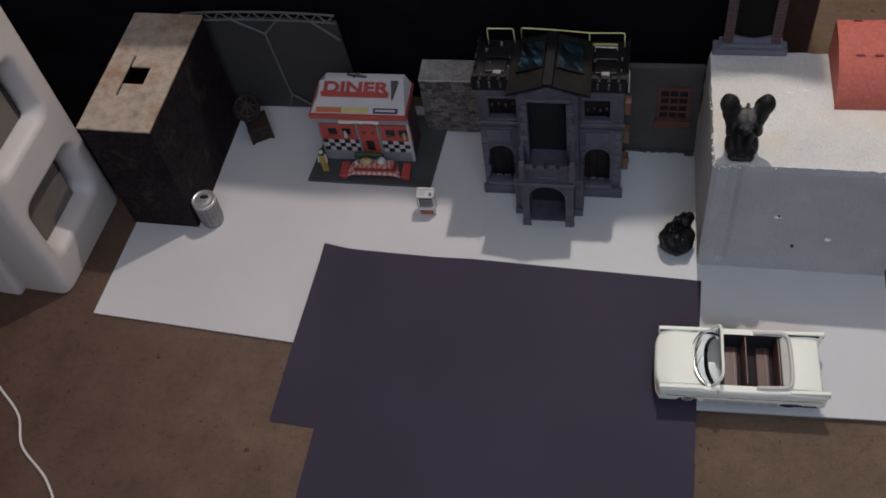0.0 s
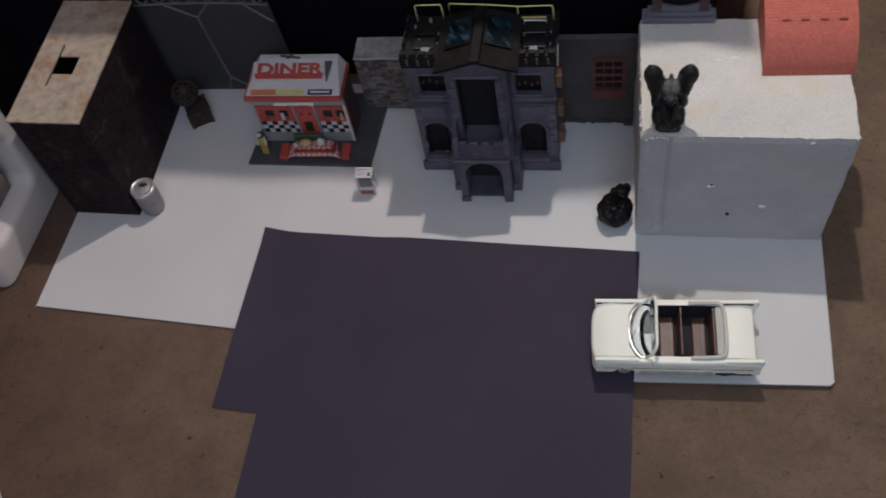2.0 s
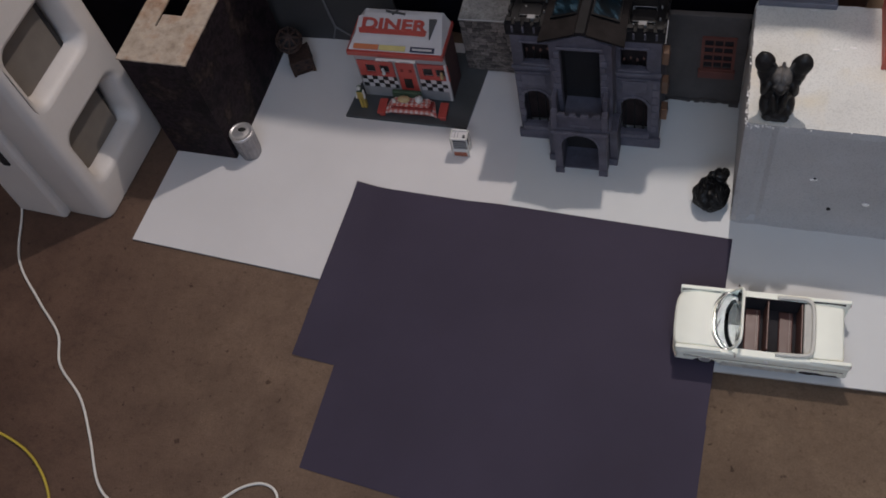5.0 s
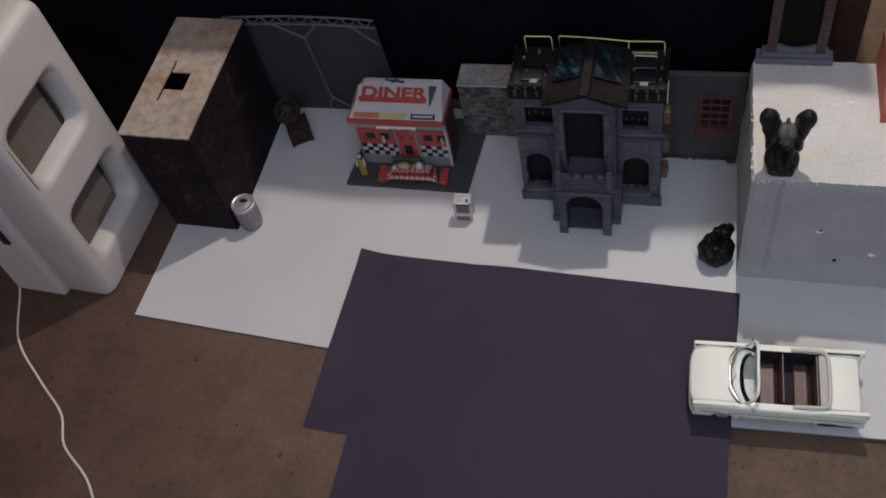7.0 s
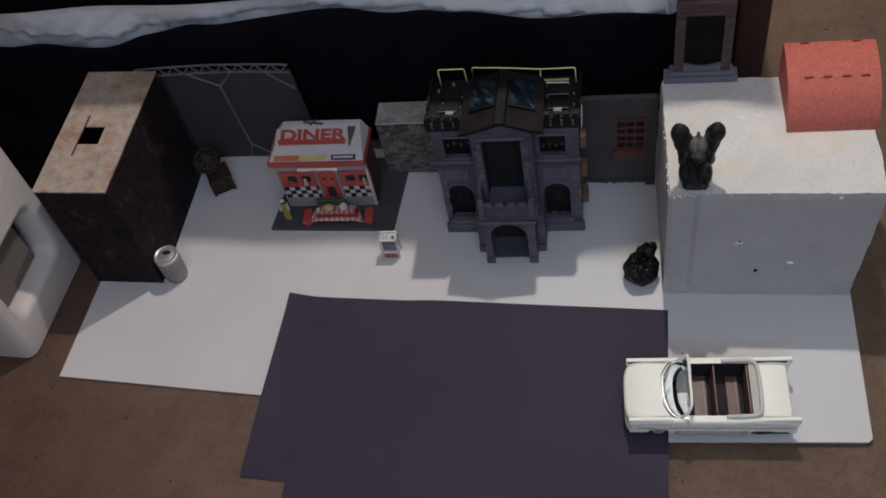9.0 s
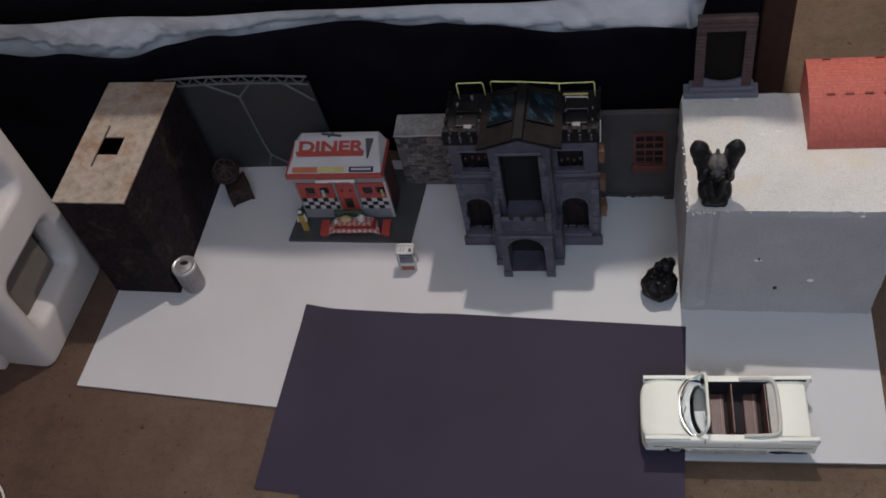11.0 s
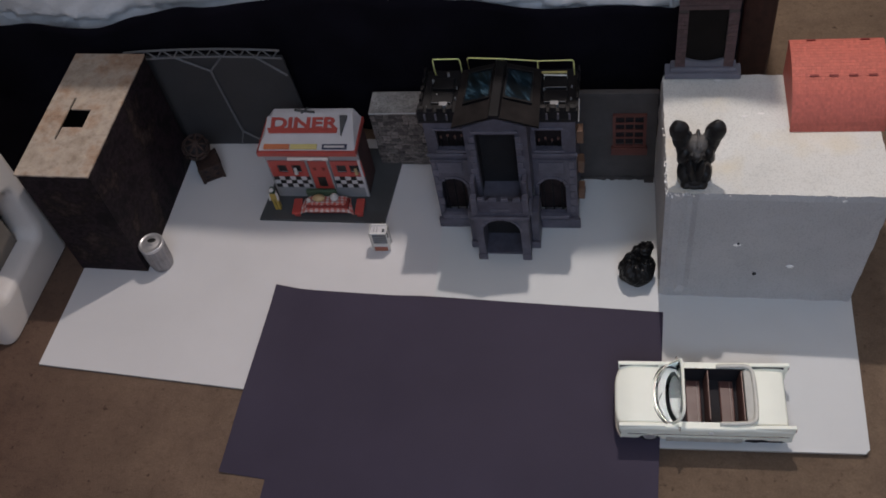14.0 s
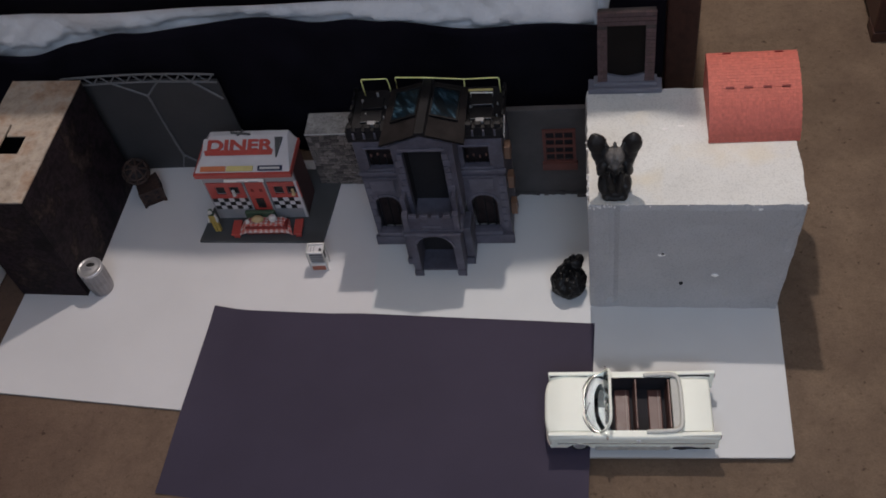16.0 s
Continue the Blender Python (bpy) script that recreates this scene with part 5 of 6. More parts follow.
    # yellow rails at the back edge
    for name, pts in (("short_rail", [(0.213, 1.136, zr), (0.212, 1.136, 0.2425), (0.213, 1.136, 0.2450), (0.245, 1.136, 0.2450), (0.2465, 1.136, 0.2425), (0.248, 1.136, zr)]),
                      ("long_rail", [(0.257, 1.136, zr), (0.2565, 1.136, 0.2440), (0.258, 1.136, 0.2465), (0.30, 1.136, 0.2440), (0.345, 1.136, 0.2395), (0.387, 1.136, 0.2400), (0.3885, 1.135, 0.2375), (0.389, 1.134, zr)])):
        bm = bmesh.new()
        add_tube(bm, pts, 0.0008, 8)
        part(name, bm, YELLOW, ob, "neon yellow guard rail", True)
    for x, zt in ((0.300, 0.2440), (0.344, 0.2395)):
        bm = bmesh.new()
        add_tube(bm, [(x, 1.136, zr), (x, 1.136, zt)], 0.0007, 6)
        part("rail_post", bm, YELLOW, ob)
    bm = bmesh.new()
    add_tube(bm, [(0.352, 1.126, zr), (0.352, 1.126, zr + 0.008), (0.380, 1.125, zr + 0.008), (0.380, 1.125, zr)], 0.0009, 8)
    part("pale_rail", bm, WHITE, ob)
    boxed("pale_rail", CREAM, ob, (0.348, 0.380, 1.131, 1.1325, zr + 0.0055, zr + 0.008))
    # gabled tower in front
    gx, gz = 0.2985, 0.2450
    op = (0.272, 0.321, 0.101, 0.2215, False)
    bm = bmesh.new()
    add_wall(bm, TX0, TX1, 0.101, 0.2305, TY, TY + 0.008, [op])
    add_prism(bm, [(TX0, 0.2305), (TX1, 0.2305), (gx, gz)], TY, TY + 0.008)
    tw = part("tower_front", bm, CASTLE, ob)
    for x in (TX0, TX1 - 0.006):
        boxed("tower_side", CASTLE, ob, (x, x + 0.006, TY + 0.008, Y0 - 0.0003, 0.101, 0.2295))
    # black back and jambs paint in the tower's inner shade
    boxed("tower_shade", DARK, ob, (op[0] - 0.006, op[1] + 0.006, 1.062, 1.0635, 0.101, 0.216), 0, "black sheet painted for the shade inside the tower")
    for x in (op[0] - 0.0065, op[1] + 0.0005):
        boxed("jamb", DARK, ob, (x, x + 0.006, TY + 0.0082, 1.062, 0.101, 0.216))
    boxed("opening_frame", CASTLE_EDGE, tw, (op[0] - 0.004, op[1] + 0.004, TY - 0.003, TY - 0.0002, 0.2217, 0.2260), 0.0008)
    for s, x in ((-1, op[0]), (1, op[1])):
        for k in range(8):
            d = 0.007 if k % 2 else 0.010
            a, b = (x - d, x) if s < 0 else (x, x + d)
            boxed("jamb_stone", CASTLE_EDGE, tw, (a, b, TY - 0.0025, TY - 0.0002, 0.126 + k * 0.0114, 0.1366 + k * 0.0114), 0.0014)
    # gable roof with two skylights
    for s in (-1, 1):
        e = gx + s * 0.0525
        yb = 1.136
        top0, top1 = Vector((gx, TY - 0.001, gz + 0.0025)), Vector((gx, yb, 0.236))
        low0, low1 = Vector((e, TY - 0.001, 0.2295)), Vector((gx + s * 0.050, yb, 0.2225))
        q = [low0, top0, top1, low1]
        bm = bmesh.new()
        add_hull(bm, q, [p + Vector((0, 0, 0.0035)) for p in q])
        r = part("gable_roof", bm, GABLE, ob, "dark grey gable roof")

        def on(a, b, up):
            lo, hi = low0.lerp(low1, b), top0.lerp(top1, b)
            return lo.lerp(hi, a) + Vector((0, 0, 0.0035 + up))

        bm = bmesh.new()
        c = [(0.22, 0.37), (0.80, 0.37), (0.80, 0.87), (0.22, 0.87)]
        add_hull(bm, [on(a, b, 0.0002) for a, b in c], [on(a, b, 0.0018) for a, b in c])
        part("skylight", bm, SKYLIGHT, r, "dark blue skylight with painted reflection streaks")
        for a0, a1, b0, b1 in ((0.18, 0.22, 0.34, 0.90), (0.80, 0.84, 0.34, 0.90), (0.22, 0.80, 0.34, 0.37), (0.22, 0.80, 0.87, 0.90)):
            bm = bmesh.new()
            c = [(a0, b0), (a1, b0), (a1, b1), (a0, b1)]
            add_hull(bm, [on(a, b, 0.0003) for a, b in c], [on(a, b, 0.0028) for a, b in c])
            part("skylight_bar", bm, CASTLE_ROOF, r)
    bm = bmesh.new()
    add_hull(bm, [(gx - 0.0075, TY - 0.002, gz + 0.003), (gx + 0.0075, TY - 0.002, gz + 0.003), (gx + 0.0075, 1.139, 0.2370), (gx - 0.0075, 1.139, 0.2370)],
             [(gx - 0.0055, TY - 0.002, gz + 0.0080), (gx + 0.0055, TY - 0.002, gz + 0.0080), (gx + 0.0055, 1.139, 0.2420), (gx - 0.0055, 1.139, 0.2420)])
    part("ridge_beam", bm, CASTLE_ROOF, ob)
    # balcony and porch
    PX0, PX1, PY = 0.2615, 0.331, 1.006
    boxed("balcony_floor", CASTLE_EDGE, ob, (TX0, TX1, PY + 0.003, 1.0845, 0.0962, 0.1008))
    bm = bmesh.new()
    add_box(bm, 0.266, 0.327, PY + 0.004, PY + 0.0085, 0.1012, 0.1225, 0.0008)
    bal = part("balcony_wall", bm, CASTLE, ob)
    for k in range(4):
        x = 0.268 + k * 0.0152
        boxed("merlon", CASTLE_EDGE, bal, (x, x + 0.0095, PY + 0.004, PY + 0.0085, 0.1227, 0.1275), 0.0008)
    boxed("panel", CASTLE_EDGE, bal, (0.284, 0.309, PY + 0.0025, PY + 0.0038, 0.1035, 0.1085), 0.0006)
    for x in (PX0 - 0.002, PX1 - 0.006):
        boxed("balcony_pier", CASTLE_EDGE, ob, (x, x + 0.008, PY + 0.002, PY + 0.012, 0.1012, 0.130), 0.0012)
        boxed("balcony_cheek", CASTLE, ob, (x + 0.001, x + 0.007, PY + 0.0122, TY - 0.0003, 0.1012, 0.150), 0.001)
    bm = bmesh.new()
    add_wall(bm, PX0, PX1, z, 0.0958, PY, PY + 0.008, [(0.2712, 0.3202, z, 0.0922, True)])
    po = part("porch_front", bm, CASTLE, ob)
    boxed("porch_cornice", CASTLE_EDGE, po, (PX0 - 0.003, PX1 + 0.003, PY - 0.0035, PY - 0.0002, 0.0948, 0.0990), 0.0010)
    mid, r, zc = 0.2957, 0.0245, 0.0922 - 0.0245
    for k in range(9):
        a0, a1 = math.pi * k / 9 + 0.02, math.pi * (k + 1) / 9 - 0.02
        bm = bmesh.new()
        add_prism(bm, [(mid + q * math.cos(t), zc + q * math.sin(t)) for q, t in ((r, a0), (r + 0.0030, a0), (r + 0.0030, a1), (r, a1))], PY - 0.0012, PY - 0.0002)
        part("arch_stone", bm, CASTLE_EDGE, po)
    for x in (PX0 - 0.0015, PX1 - 0.0115):
        boxed("pier_foot", CASTLE, po, (x + 0.0005, x + 0.0125, PY - 0.0016, PY - 0.0002, z, z + 0.012), 0.0012)
    for x in (PX0, PX1 - 0.008):
        boxed("porch_side", CASTLE, ob, (x, x + 0.008, PY + 0.008, Y0 - 0.0003, z, 0.0958))
    boxed("porch_floor", CASTLE, ob, (PX0 + 0.008, PX1 - 0.008, PY + 0.008, 1.047, z, z + 0.003))
    # black sheet stands in for the shade deep in the porch
    boxed("porch_shade", DARK, ob, (PX0 + 0.008, PX1 - 0.008, 1.0472, 1.049, z, 0.0958))
    for x0, x1 in ((0.2495, PX0 - 0.0003), (PX1 + 0.0003, 0.3425)):
        boxed("buttress", CASTLE, ob, (x0, x1, 1.0275, Y0 - 0.0063, z, 0.079), 0.0014)
        boxed("buttress_foot", CASTLE, ob, (x0 - 0.001, x1 + 0.0002, 1.0235, 1.0272, z, z + 0.013), 0.0012)
    settle(ob, (0.3058, 1.1102, z), -0.74, (0.975, 1.0, 0.990))


castle()

# ---- white foam block with gargoyle, brick window and shingled roof ----
TOPZ, DRAWN = 0.206, 0.1975  # the block's top, and the height at which the pieces on it are drawn up


def foam_block():
    ob = thing("foam_block", "big white beaded foam block with scuffed edges on white board", "foam block", (0.62, 1.05, ZB))
    low = [(0.500, 0.9525), (0.729, 0.9460), (0.7345, 1.145), (0.4995, 1.148)]
    high = [(0.4998, 0.9530), (0.7376, 0.9455), (0.7398, 1.1345), (0.4990, 1.1395)]
    bm = bmesh.new()
    n = 40
    rings = []
    for k in range(25):
        f = k / 24
        c = [Vector(a).lerp(Vector(b), f) for a, b in zip(low, high)]
        ring = []
        for s in range(4):
            p, q = c[s], c[(s + 1) % 4]
            for i in range(n):
                d = p.lerp(q, i / n)
                corner = min(i, n - i) / n
                w = 0.0012 * noise.noise((d.x * 40, d.y * 40, f * 8)) + (0.0013 * noise.noise((d.x * 120, d.y * 120, f * 30)) if corner < 0.03 or f > 0.96 else 0)
                nrm = Vector((q.y - p.y, p.x - q.x)).normalized()
                d = d - nrm * (0.002 if i == 0 else 0) + nrm * w
                if s == 0 and 0.080 < (d.x - 0.5) / 0.25 < 0.125 and 0.08 < f < 0.97:
                    d = d - nrm * 0.0034
                inset = 0.0018 if k == 24 else 0
                ring.append(bm.verts.new((d.x - nrm.x * inset, d.y - nrm.y * inset, ZB + (TOPZ - ZB) * f + (0.001 * noise.noise((d.x * 90, d.y * 90, 7)) if k == 24 else 0))))
        rings.append(ring)
    for a, b in zip(rings, rings[1:]):
        for i in range(len(a)):
            j = (i + 1) % len(a)
            bm.faces.new((a[i], a[j], b[j], b[i]))
    bm.faces.new(rings[0][::-1]), bm.faces.new(rings[-1])
    block = part("block", bm, [FOAM, FOAM_GREY], ob, "white foam, grey on its sides")
    # upward faces take the white foam, all others the grey
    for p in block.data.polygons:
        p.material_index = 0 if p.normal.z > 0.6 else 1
    # chips and pinholes on the front
    for x, z, rx, rz, m in ((0.5842, 0.1160, 0.0056, 0.0024, CHIP), (0.6485, 0.0765, 0.0048, 0.0030, CHIP), (0.6875, 0.1990, 0.0040, 0.0024, CHIP)):
        bm = bmesh.new()
        f = (z - ZB) / (TOPZ - ZB)
        y = 0.9525 + 0.0018 * f - 0.028 * (x - 0.5)
        bmesh.ops.create_icosphere(bm, subdivisions=3, radius=1, matrix=Matrix.Translation((x, y, z)) @ Matrix.Diagonal((rx, 0.0024, rz, 1)))
        for v in bm.verts:
            v.co += 0.0006 * noise.noise_vector(v.co * 320)
        part("chip", bm, m, ob, "bare white chipped patch")
    for x, z, r in ((0.6095, 0.0605, 0.0023), (0.5855, 0.1187, 0.0013)):
        bm = bmesh.new()
        f = (z - ZB) / (TOPZ - ZB)
        y = 0.9525 + 0.0018 * f - 0.028 * (x - 0.5)
        add_cyl(bm, (x, y - 0.0022, z), (x, y + 0.004, z), r, n=12)
        part("pinhole", bm, DARK, ob)
    rnd = random.Random(11)
    bm = bmesh.new()
    for k in range(26):
        x = rnd.uniform(0.5, 0.737) if k % 5 else 0.500 + rnd.uniform(0, 0.003)
        y = 0.9535 - 0.03 * (x - 0.5) + rnd.uniform(-0.001, 0.003) if k % 5 else rnd.uniform(0.96, 1.0)
        bmesh.ops.create_icosphere(bm, subdivisions=1, radius=rnd.uniform(0.0005, 0.0012), matrix=Matrix.Translation((x, y, TOPZ - 0.0004)))
    for k in range(60):
        if k % 3:
            p = (0.4995 + rnd.uniform(-0.0006, 0.0030), rnd.uniform(0.955, 1.06) if k % 2 else rnd.uniform(0.955, 0.985), TOPZ - rnd.uniform(0, 0.002))
        else:
            p = (0.500 + rnd.uniform(0, 0.030), 0.9525 + rnd.uniform(-0.0010, 0.003), TOPZ - rnd.uniform(-0.0002, 0.004))
        r = rnd.choice((0.0004, 0.0005, 0.0006, 0.0008, 0.0013))
        bmesh.ops.create_icosphere(bm, subdivisions=1, radius=r, matrix=Matrix.Translation(p) @ Matrix.Diagonal((rnd.uniform(0.8, 1.4), rnd.uniform(1.0, 2.6), 0.7, 1)))
    for x, y in ((0.592, 1.068), (0.565, 1.128), (0.61, 1.072)):
        bmesh.ops.create_icosphere(bm, subdivisions=2, radius=0.0024, matrix=Matrix.Translation((x, y, TOPZ)) @ Matrix.Diagonal((1.8, 0.8, 0.4, 1)))
    tagged(part("bead_crumbs", bm, WHITE, ob), kind="stuff")


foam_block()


def gargoyle():
    bm = bmesh.new()
    c = Vector((0.5295, 0.985, DRAWN))

    def ball(x, y, z, rx, ry, rz, turn=(0, 0, 0)):
        m = Matrix.Translation(c + Vector((x, y, z))) @ pose(0, 0, 0, *turn) @ Matrix.Diagonal((rx, ry, rz, 1))
        bmesh.ops.create_icosphere(bm, subdivisions=3, radius=1, matrix=m)

    ball(0, -0.001, 0.008, 0.0195, 0.019, 0.011)
    ball(0, 0.003, 0.028, 0.0165, 0.014, 0.024)
    ball(0, 0.002, 0.048, 0.0175, 0.0135, 0.020)
    for s in (-1, 1):
        ball(s * 0.0118, -0.003, 0.014, 0.0086, 0.015, 0.013)
        ball(s * 0.009, -0.014, 0.005, 0.0065, 0.008, 0.005)
        ball(s * 0.005, -0.013, 0.024, 0.0050, 0.006, 0.020, (0, s * 6, 0))
        # folded wings, egg-shaped, rising from the shoulders
        ball(s * 0.0200, 0.006, 0.0730, 0.0118, 0.0090, 0.0165, (0, s * 12, 0))
        ball(s * 0.0180, 0.005, 0.0600, 0.0094, 0.0080, 0.0180, (0, s * 10, 0))
        ball(s * 0.0160, 0.003, 0.0480, 0.0070, 0.0075, 0.0160, (0, s * 10, 0))
        # pointed ears, and ridges that run down the brow
        ball(s * 0.0085, 0.001, 0.074, 0.0022, 0.003, 0.0058, (0, s * 24, 0))
        ball(s * 0.0034, -0.0075, 0.069, 0.0016, 0.0085, 0.0042, (38, 0, s * 5))
        ball(s * 0.0075, -0.004, 0.067, 0.0014, 0.008, 0.0040, (38, 0, s * 9))
        ball(s * 0.0062, -0.0145, 0.056, 0.0030, 0.003, 0.0034)
        # upper arms
        ball(s * 0.0155, -0.004, 0.044, 0.0056, 0.0075, 0.0130, (8, -s * 14, 0))
    ball(0, -0.003, 0.062, 0.0118, 0.0120, 0.0135)
    ball(0, -0.0075, 0.071, 0.0017, 0.0095, 0.0050, (38, 0, 0))
    ball(0, -0.015, 0.054, 0.0062, 0.0065, 0.0075)
    ball(0, 0.001, 0.0765, 0.0022, 0.004, 0.0052, (20, 0, 0))
    ball(0, -0.016, 0.004, 0.012, 0.006, 0.004)
    for v in bm.verts:
        v.co += 0.0011 * noise.noise_vector(v.co * 110) + 0.0003 * noise.noise_vector(v.co * 420)
        v.co.z = max(v.co.z, DRAWN - 0.0006)
    ob = part("gargoyle_statue", bm, GARGOYLE, None, smooth=True)
    r = ob.modifiers.new("melt", "REMESH")
    r.mode, r.voxel_size, r.use_smooth_shade = "VOXEL", 0.0009, True
    settle(ob, (0.5302, 0.9771, TOPZ), -0.4, (0.929, 0.942, 0.937), (0.5295, 0.985, DRAWN))
    tagged(ob, "black winged gargoyle statue with a dusty grey head on foam", "statue")


gargoyle()


def brick_window():
    z0 = DRAWN + 0.0006
    ob = thing("brick_window", "toy brick window frame on a blue-grey sill", "toy window", (0.549, 1.15, z0))
    bm = bmesh.new()
    add_box(bm, 0.502, 0.596, 1.146, 1.166, z0, z0 + 0.0085, 0.001)
    part("sill", bm, SLATE, ob, "blue-grey stepped sill")
    bm = bmesh.new()
    add_box(bm, 0.509, 0.590, 1.150, 1.166, z0 + 0.0087, z0 + 0.0145, 0.001)
    part("sill", bm, SLATE, ob)
    za, zb, x0, x1, y0, y1 = z0 + 0.0147, 0.3255, 0.514, 0.586, 1.153, 1.163
    ia, ib, iz = 0.5265, 0.5735, 0.3045
    bm = bmesh.new()
    add_wall(bm, x0 + 0.001, x1 - 0.001, za, zb - 0.001, y0 + 0.001, y1, [(ia, ib, za, iz, False)])
    part("frame_core", bm, MORTAR, ob)
    boxed("pane", PANE_DARK, ob, (ia, ib, y0 + 0.005, y0 + 0.007, za, iz), 0, "dark olive window pane")
    bm = bmesh.new()
    pts = [(ia, za)] + [(ia + (ib - ia) * k / 10, za + 0.012 - 0.006 * math.sin(math.pi * k / 10)) for k in range(11)] + [(ib, za)]
    add_prism(bm, pts, y0 + 0.001, y0 + 0.0048)
    part("curved_apron", bm, SLATE, ob)
    h = 0.0062
    rows = int((iz - za) / h)
    for s in (0, 1):
        for r in range(rows):
            a, b = (x0, ia) if s == 0 else (ib, x1)
            split = [a, a + (b - a) * (0.62 if r % 2 else 0.36), b]
            for p, q in zip(split, split[1:]):
                boxed("brick", BRICK, ob, (p + 0.0003, q - 0.0003, y0, y0 + 0.004, za + r * h + 0.0003, za + (r + 1) * h - 0.0003))
    for r in range(3):
        n, off = 8, (0.0 if r % 2 else 0.5)
        w = (x1 - x0) / n
        for k in range(-1, n + 1):
            p, q = max(x0, x0 + (k + off) * w), min(x1, x0 + (k + 1 + off) * w)
            if q - p > 0.001:
                boxed("brick", BRICK, ob, (p + 0.0003, q - 0.0003, y0, y0 + 0.004, iz + r * 0.0069 + 0.0005, iz + (r + 1) * 0.0069 - 0.0002))
    settle(ob, (0.5472, 1.1331, TOPZ + 0.0006), -1.35, (0.938, 0.967, 0.941))


brick_window()


def shingled_roof():
    ob = thing("toy_roof", "curved salmon-red toy roof piece with fine shingles", "toy roof", (0.70, 1.09, DRAWN))
    prof = [(1.056, DRAWN + 0.0004), (1.062, 0.216), (1.078, 0.236), (1.100, 0.249), (1.125, 0.256), (1.150, 0.257), (1.156, 0.252)]
    line = [Vector((0, y, z)) for y, z in prof]
    line = smooth_line(line, 6)
    lens_ = [0.0]
    for a, b in zip(line, line[1:]):
        lens_.append(lens_[-1] + (b - a).length)

    def on(s):
        s = max(0, min(lens_[-1], s))
        for i in range(len(line) - 1):
            if s <= lens_[i + 1]:
                f = (s - lens_[i]) / (lens_[i + 1] - lens_[i])
                d = (line[i + 1] - line[i]).normalized()
                return line[i].lerp(line[i + 1], f), Vector((0, -d.z, d.y))
        return line[-1], Vector((0, 0, 1))

    def xs(s):
        f = s / lens_[-1]
        return 0.6480, 0.7560 + 0.001 * f

    bm = bmesh.new()
    outer = [on(lens_[-1] * k / 30) for k in range(31)]
    for k in range(30):
        (p, n0), (q, n1) = outer[k], outer[k + 1]
        a0, a1 = xs(lens_[-1] * k / 30)
        b0, b1 = xs(lens_[-1] * (k + 1) / 30)
        add_hull(bm, [(a0, p.y, p.z), (a1, p.y, p.z), (b1, q.y, q.z), (b0, q.y, q.z)], [(a0, p.y - n0.y * 0.003, p.z - n0.z * 0.003), (a1, p.y - n0.y * 0.003, p.z - n0.z * 0.003), (b1, q.y - n1.y * 0.003, q.z - n1.z * 0.003), (b0, q.y - n1.y * 0.003, q.z - n1.z * 0.003)])
    bmesh.ops.remove_doubles(bm, verts=bm.verts[:], dist=0.00002)
    part("roof_shell", bm, TILE_BASE, ob)
    for x in (0.6483, 0.7535):
        bm = bmesh.new()
        pts = [(p.y - 0.0032, p.z) for p in line] + [(1.150, DRAWN + 0.0004)]
        low, high = [(x + 0.0005, y + 0.003, z - 0.003 if z > 0.2 else z) for y, z in pts], [(x + 0.0025, y + 0.003, z - 0.003 if z > 0.2 else z) for y, z in pts]
        add_hull(bm, low, high)
        part("gable_end", bm, TILE_BASE, ob)
    rows, cols = 30, 30
    bm = bmesh.new()
    for r in range(rows):
        s0, s1 = lens_[-1] * r / rows, lens_[-1] * (r + 1) / rows
        for k in range(cols):
            a0, a1 = xs(s0)
            w = (a1 - a0) / cols
            x0 = a0 + w * k + (0.0006 if r % 2 else 0)
            (p, n0), (q, n1) = on(s0 + 0.0001), on(s1 - 0.0002)
            low = [p + n0 * 0.0001, q + n1 * 0.0001]
            up = [p + n0 * 0.00045, q + n1 * 0.00025]
            lo = [(x0, low[0].y, low[0].z), (x0 + w - 0.0002, low[0].y, low[0].z), (x0 + w - 0.0002, low[1].y, low[1].z), (x0, low[1].y, low[1].z)]
            hi = [(x0 + 0.0002, up[0].y, up[0].z), (x0 + w - 0.0004, up[0].y, up[0].z), (x0 + w - 0.0004, up[1].y, up[1].z), (x0 + 0.0002, up[1].y, up[1].z)]
            add_hull(bm, lo, hi)
    tagged(part("shingles", bm, TILE_RED, ob, "fine salmon-red shingles"), kind="stuff")
    for s, xlist in ((0.53, (0.668, 0.690, 0.712, 0.734)), (0.93, (0.668, 0.730))):
        for x in xlist:
            p, n0 = on(lens_[-1] * s)
            q, _ = on(lens_[-1] * s + 0.002)
            bm = bmesh.new()
            add_hull(bm, [(x, p.y, p.z), (x + 0.010, p.y, p.z), (x + 0.010, q.y, q.z), (x, q.y, q.z)], [(a, b + n0.y * 0.002, c + n0.z * 0.002) for a, b, c in ((x, p.y, p.z), (x + 0.010, p.y, p.z), (x + 0.010, q.y, q.z), (x, q.y, q.z))])
            part("tab_slot", bm, RED_DARK, ob, "dark tab slot")
    settle(ob, (0.6879, 1.0748, TOPZ), -0.4, (0.938, 0.958, 0.906))


shingled_roof()

# ---- convertible ----


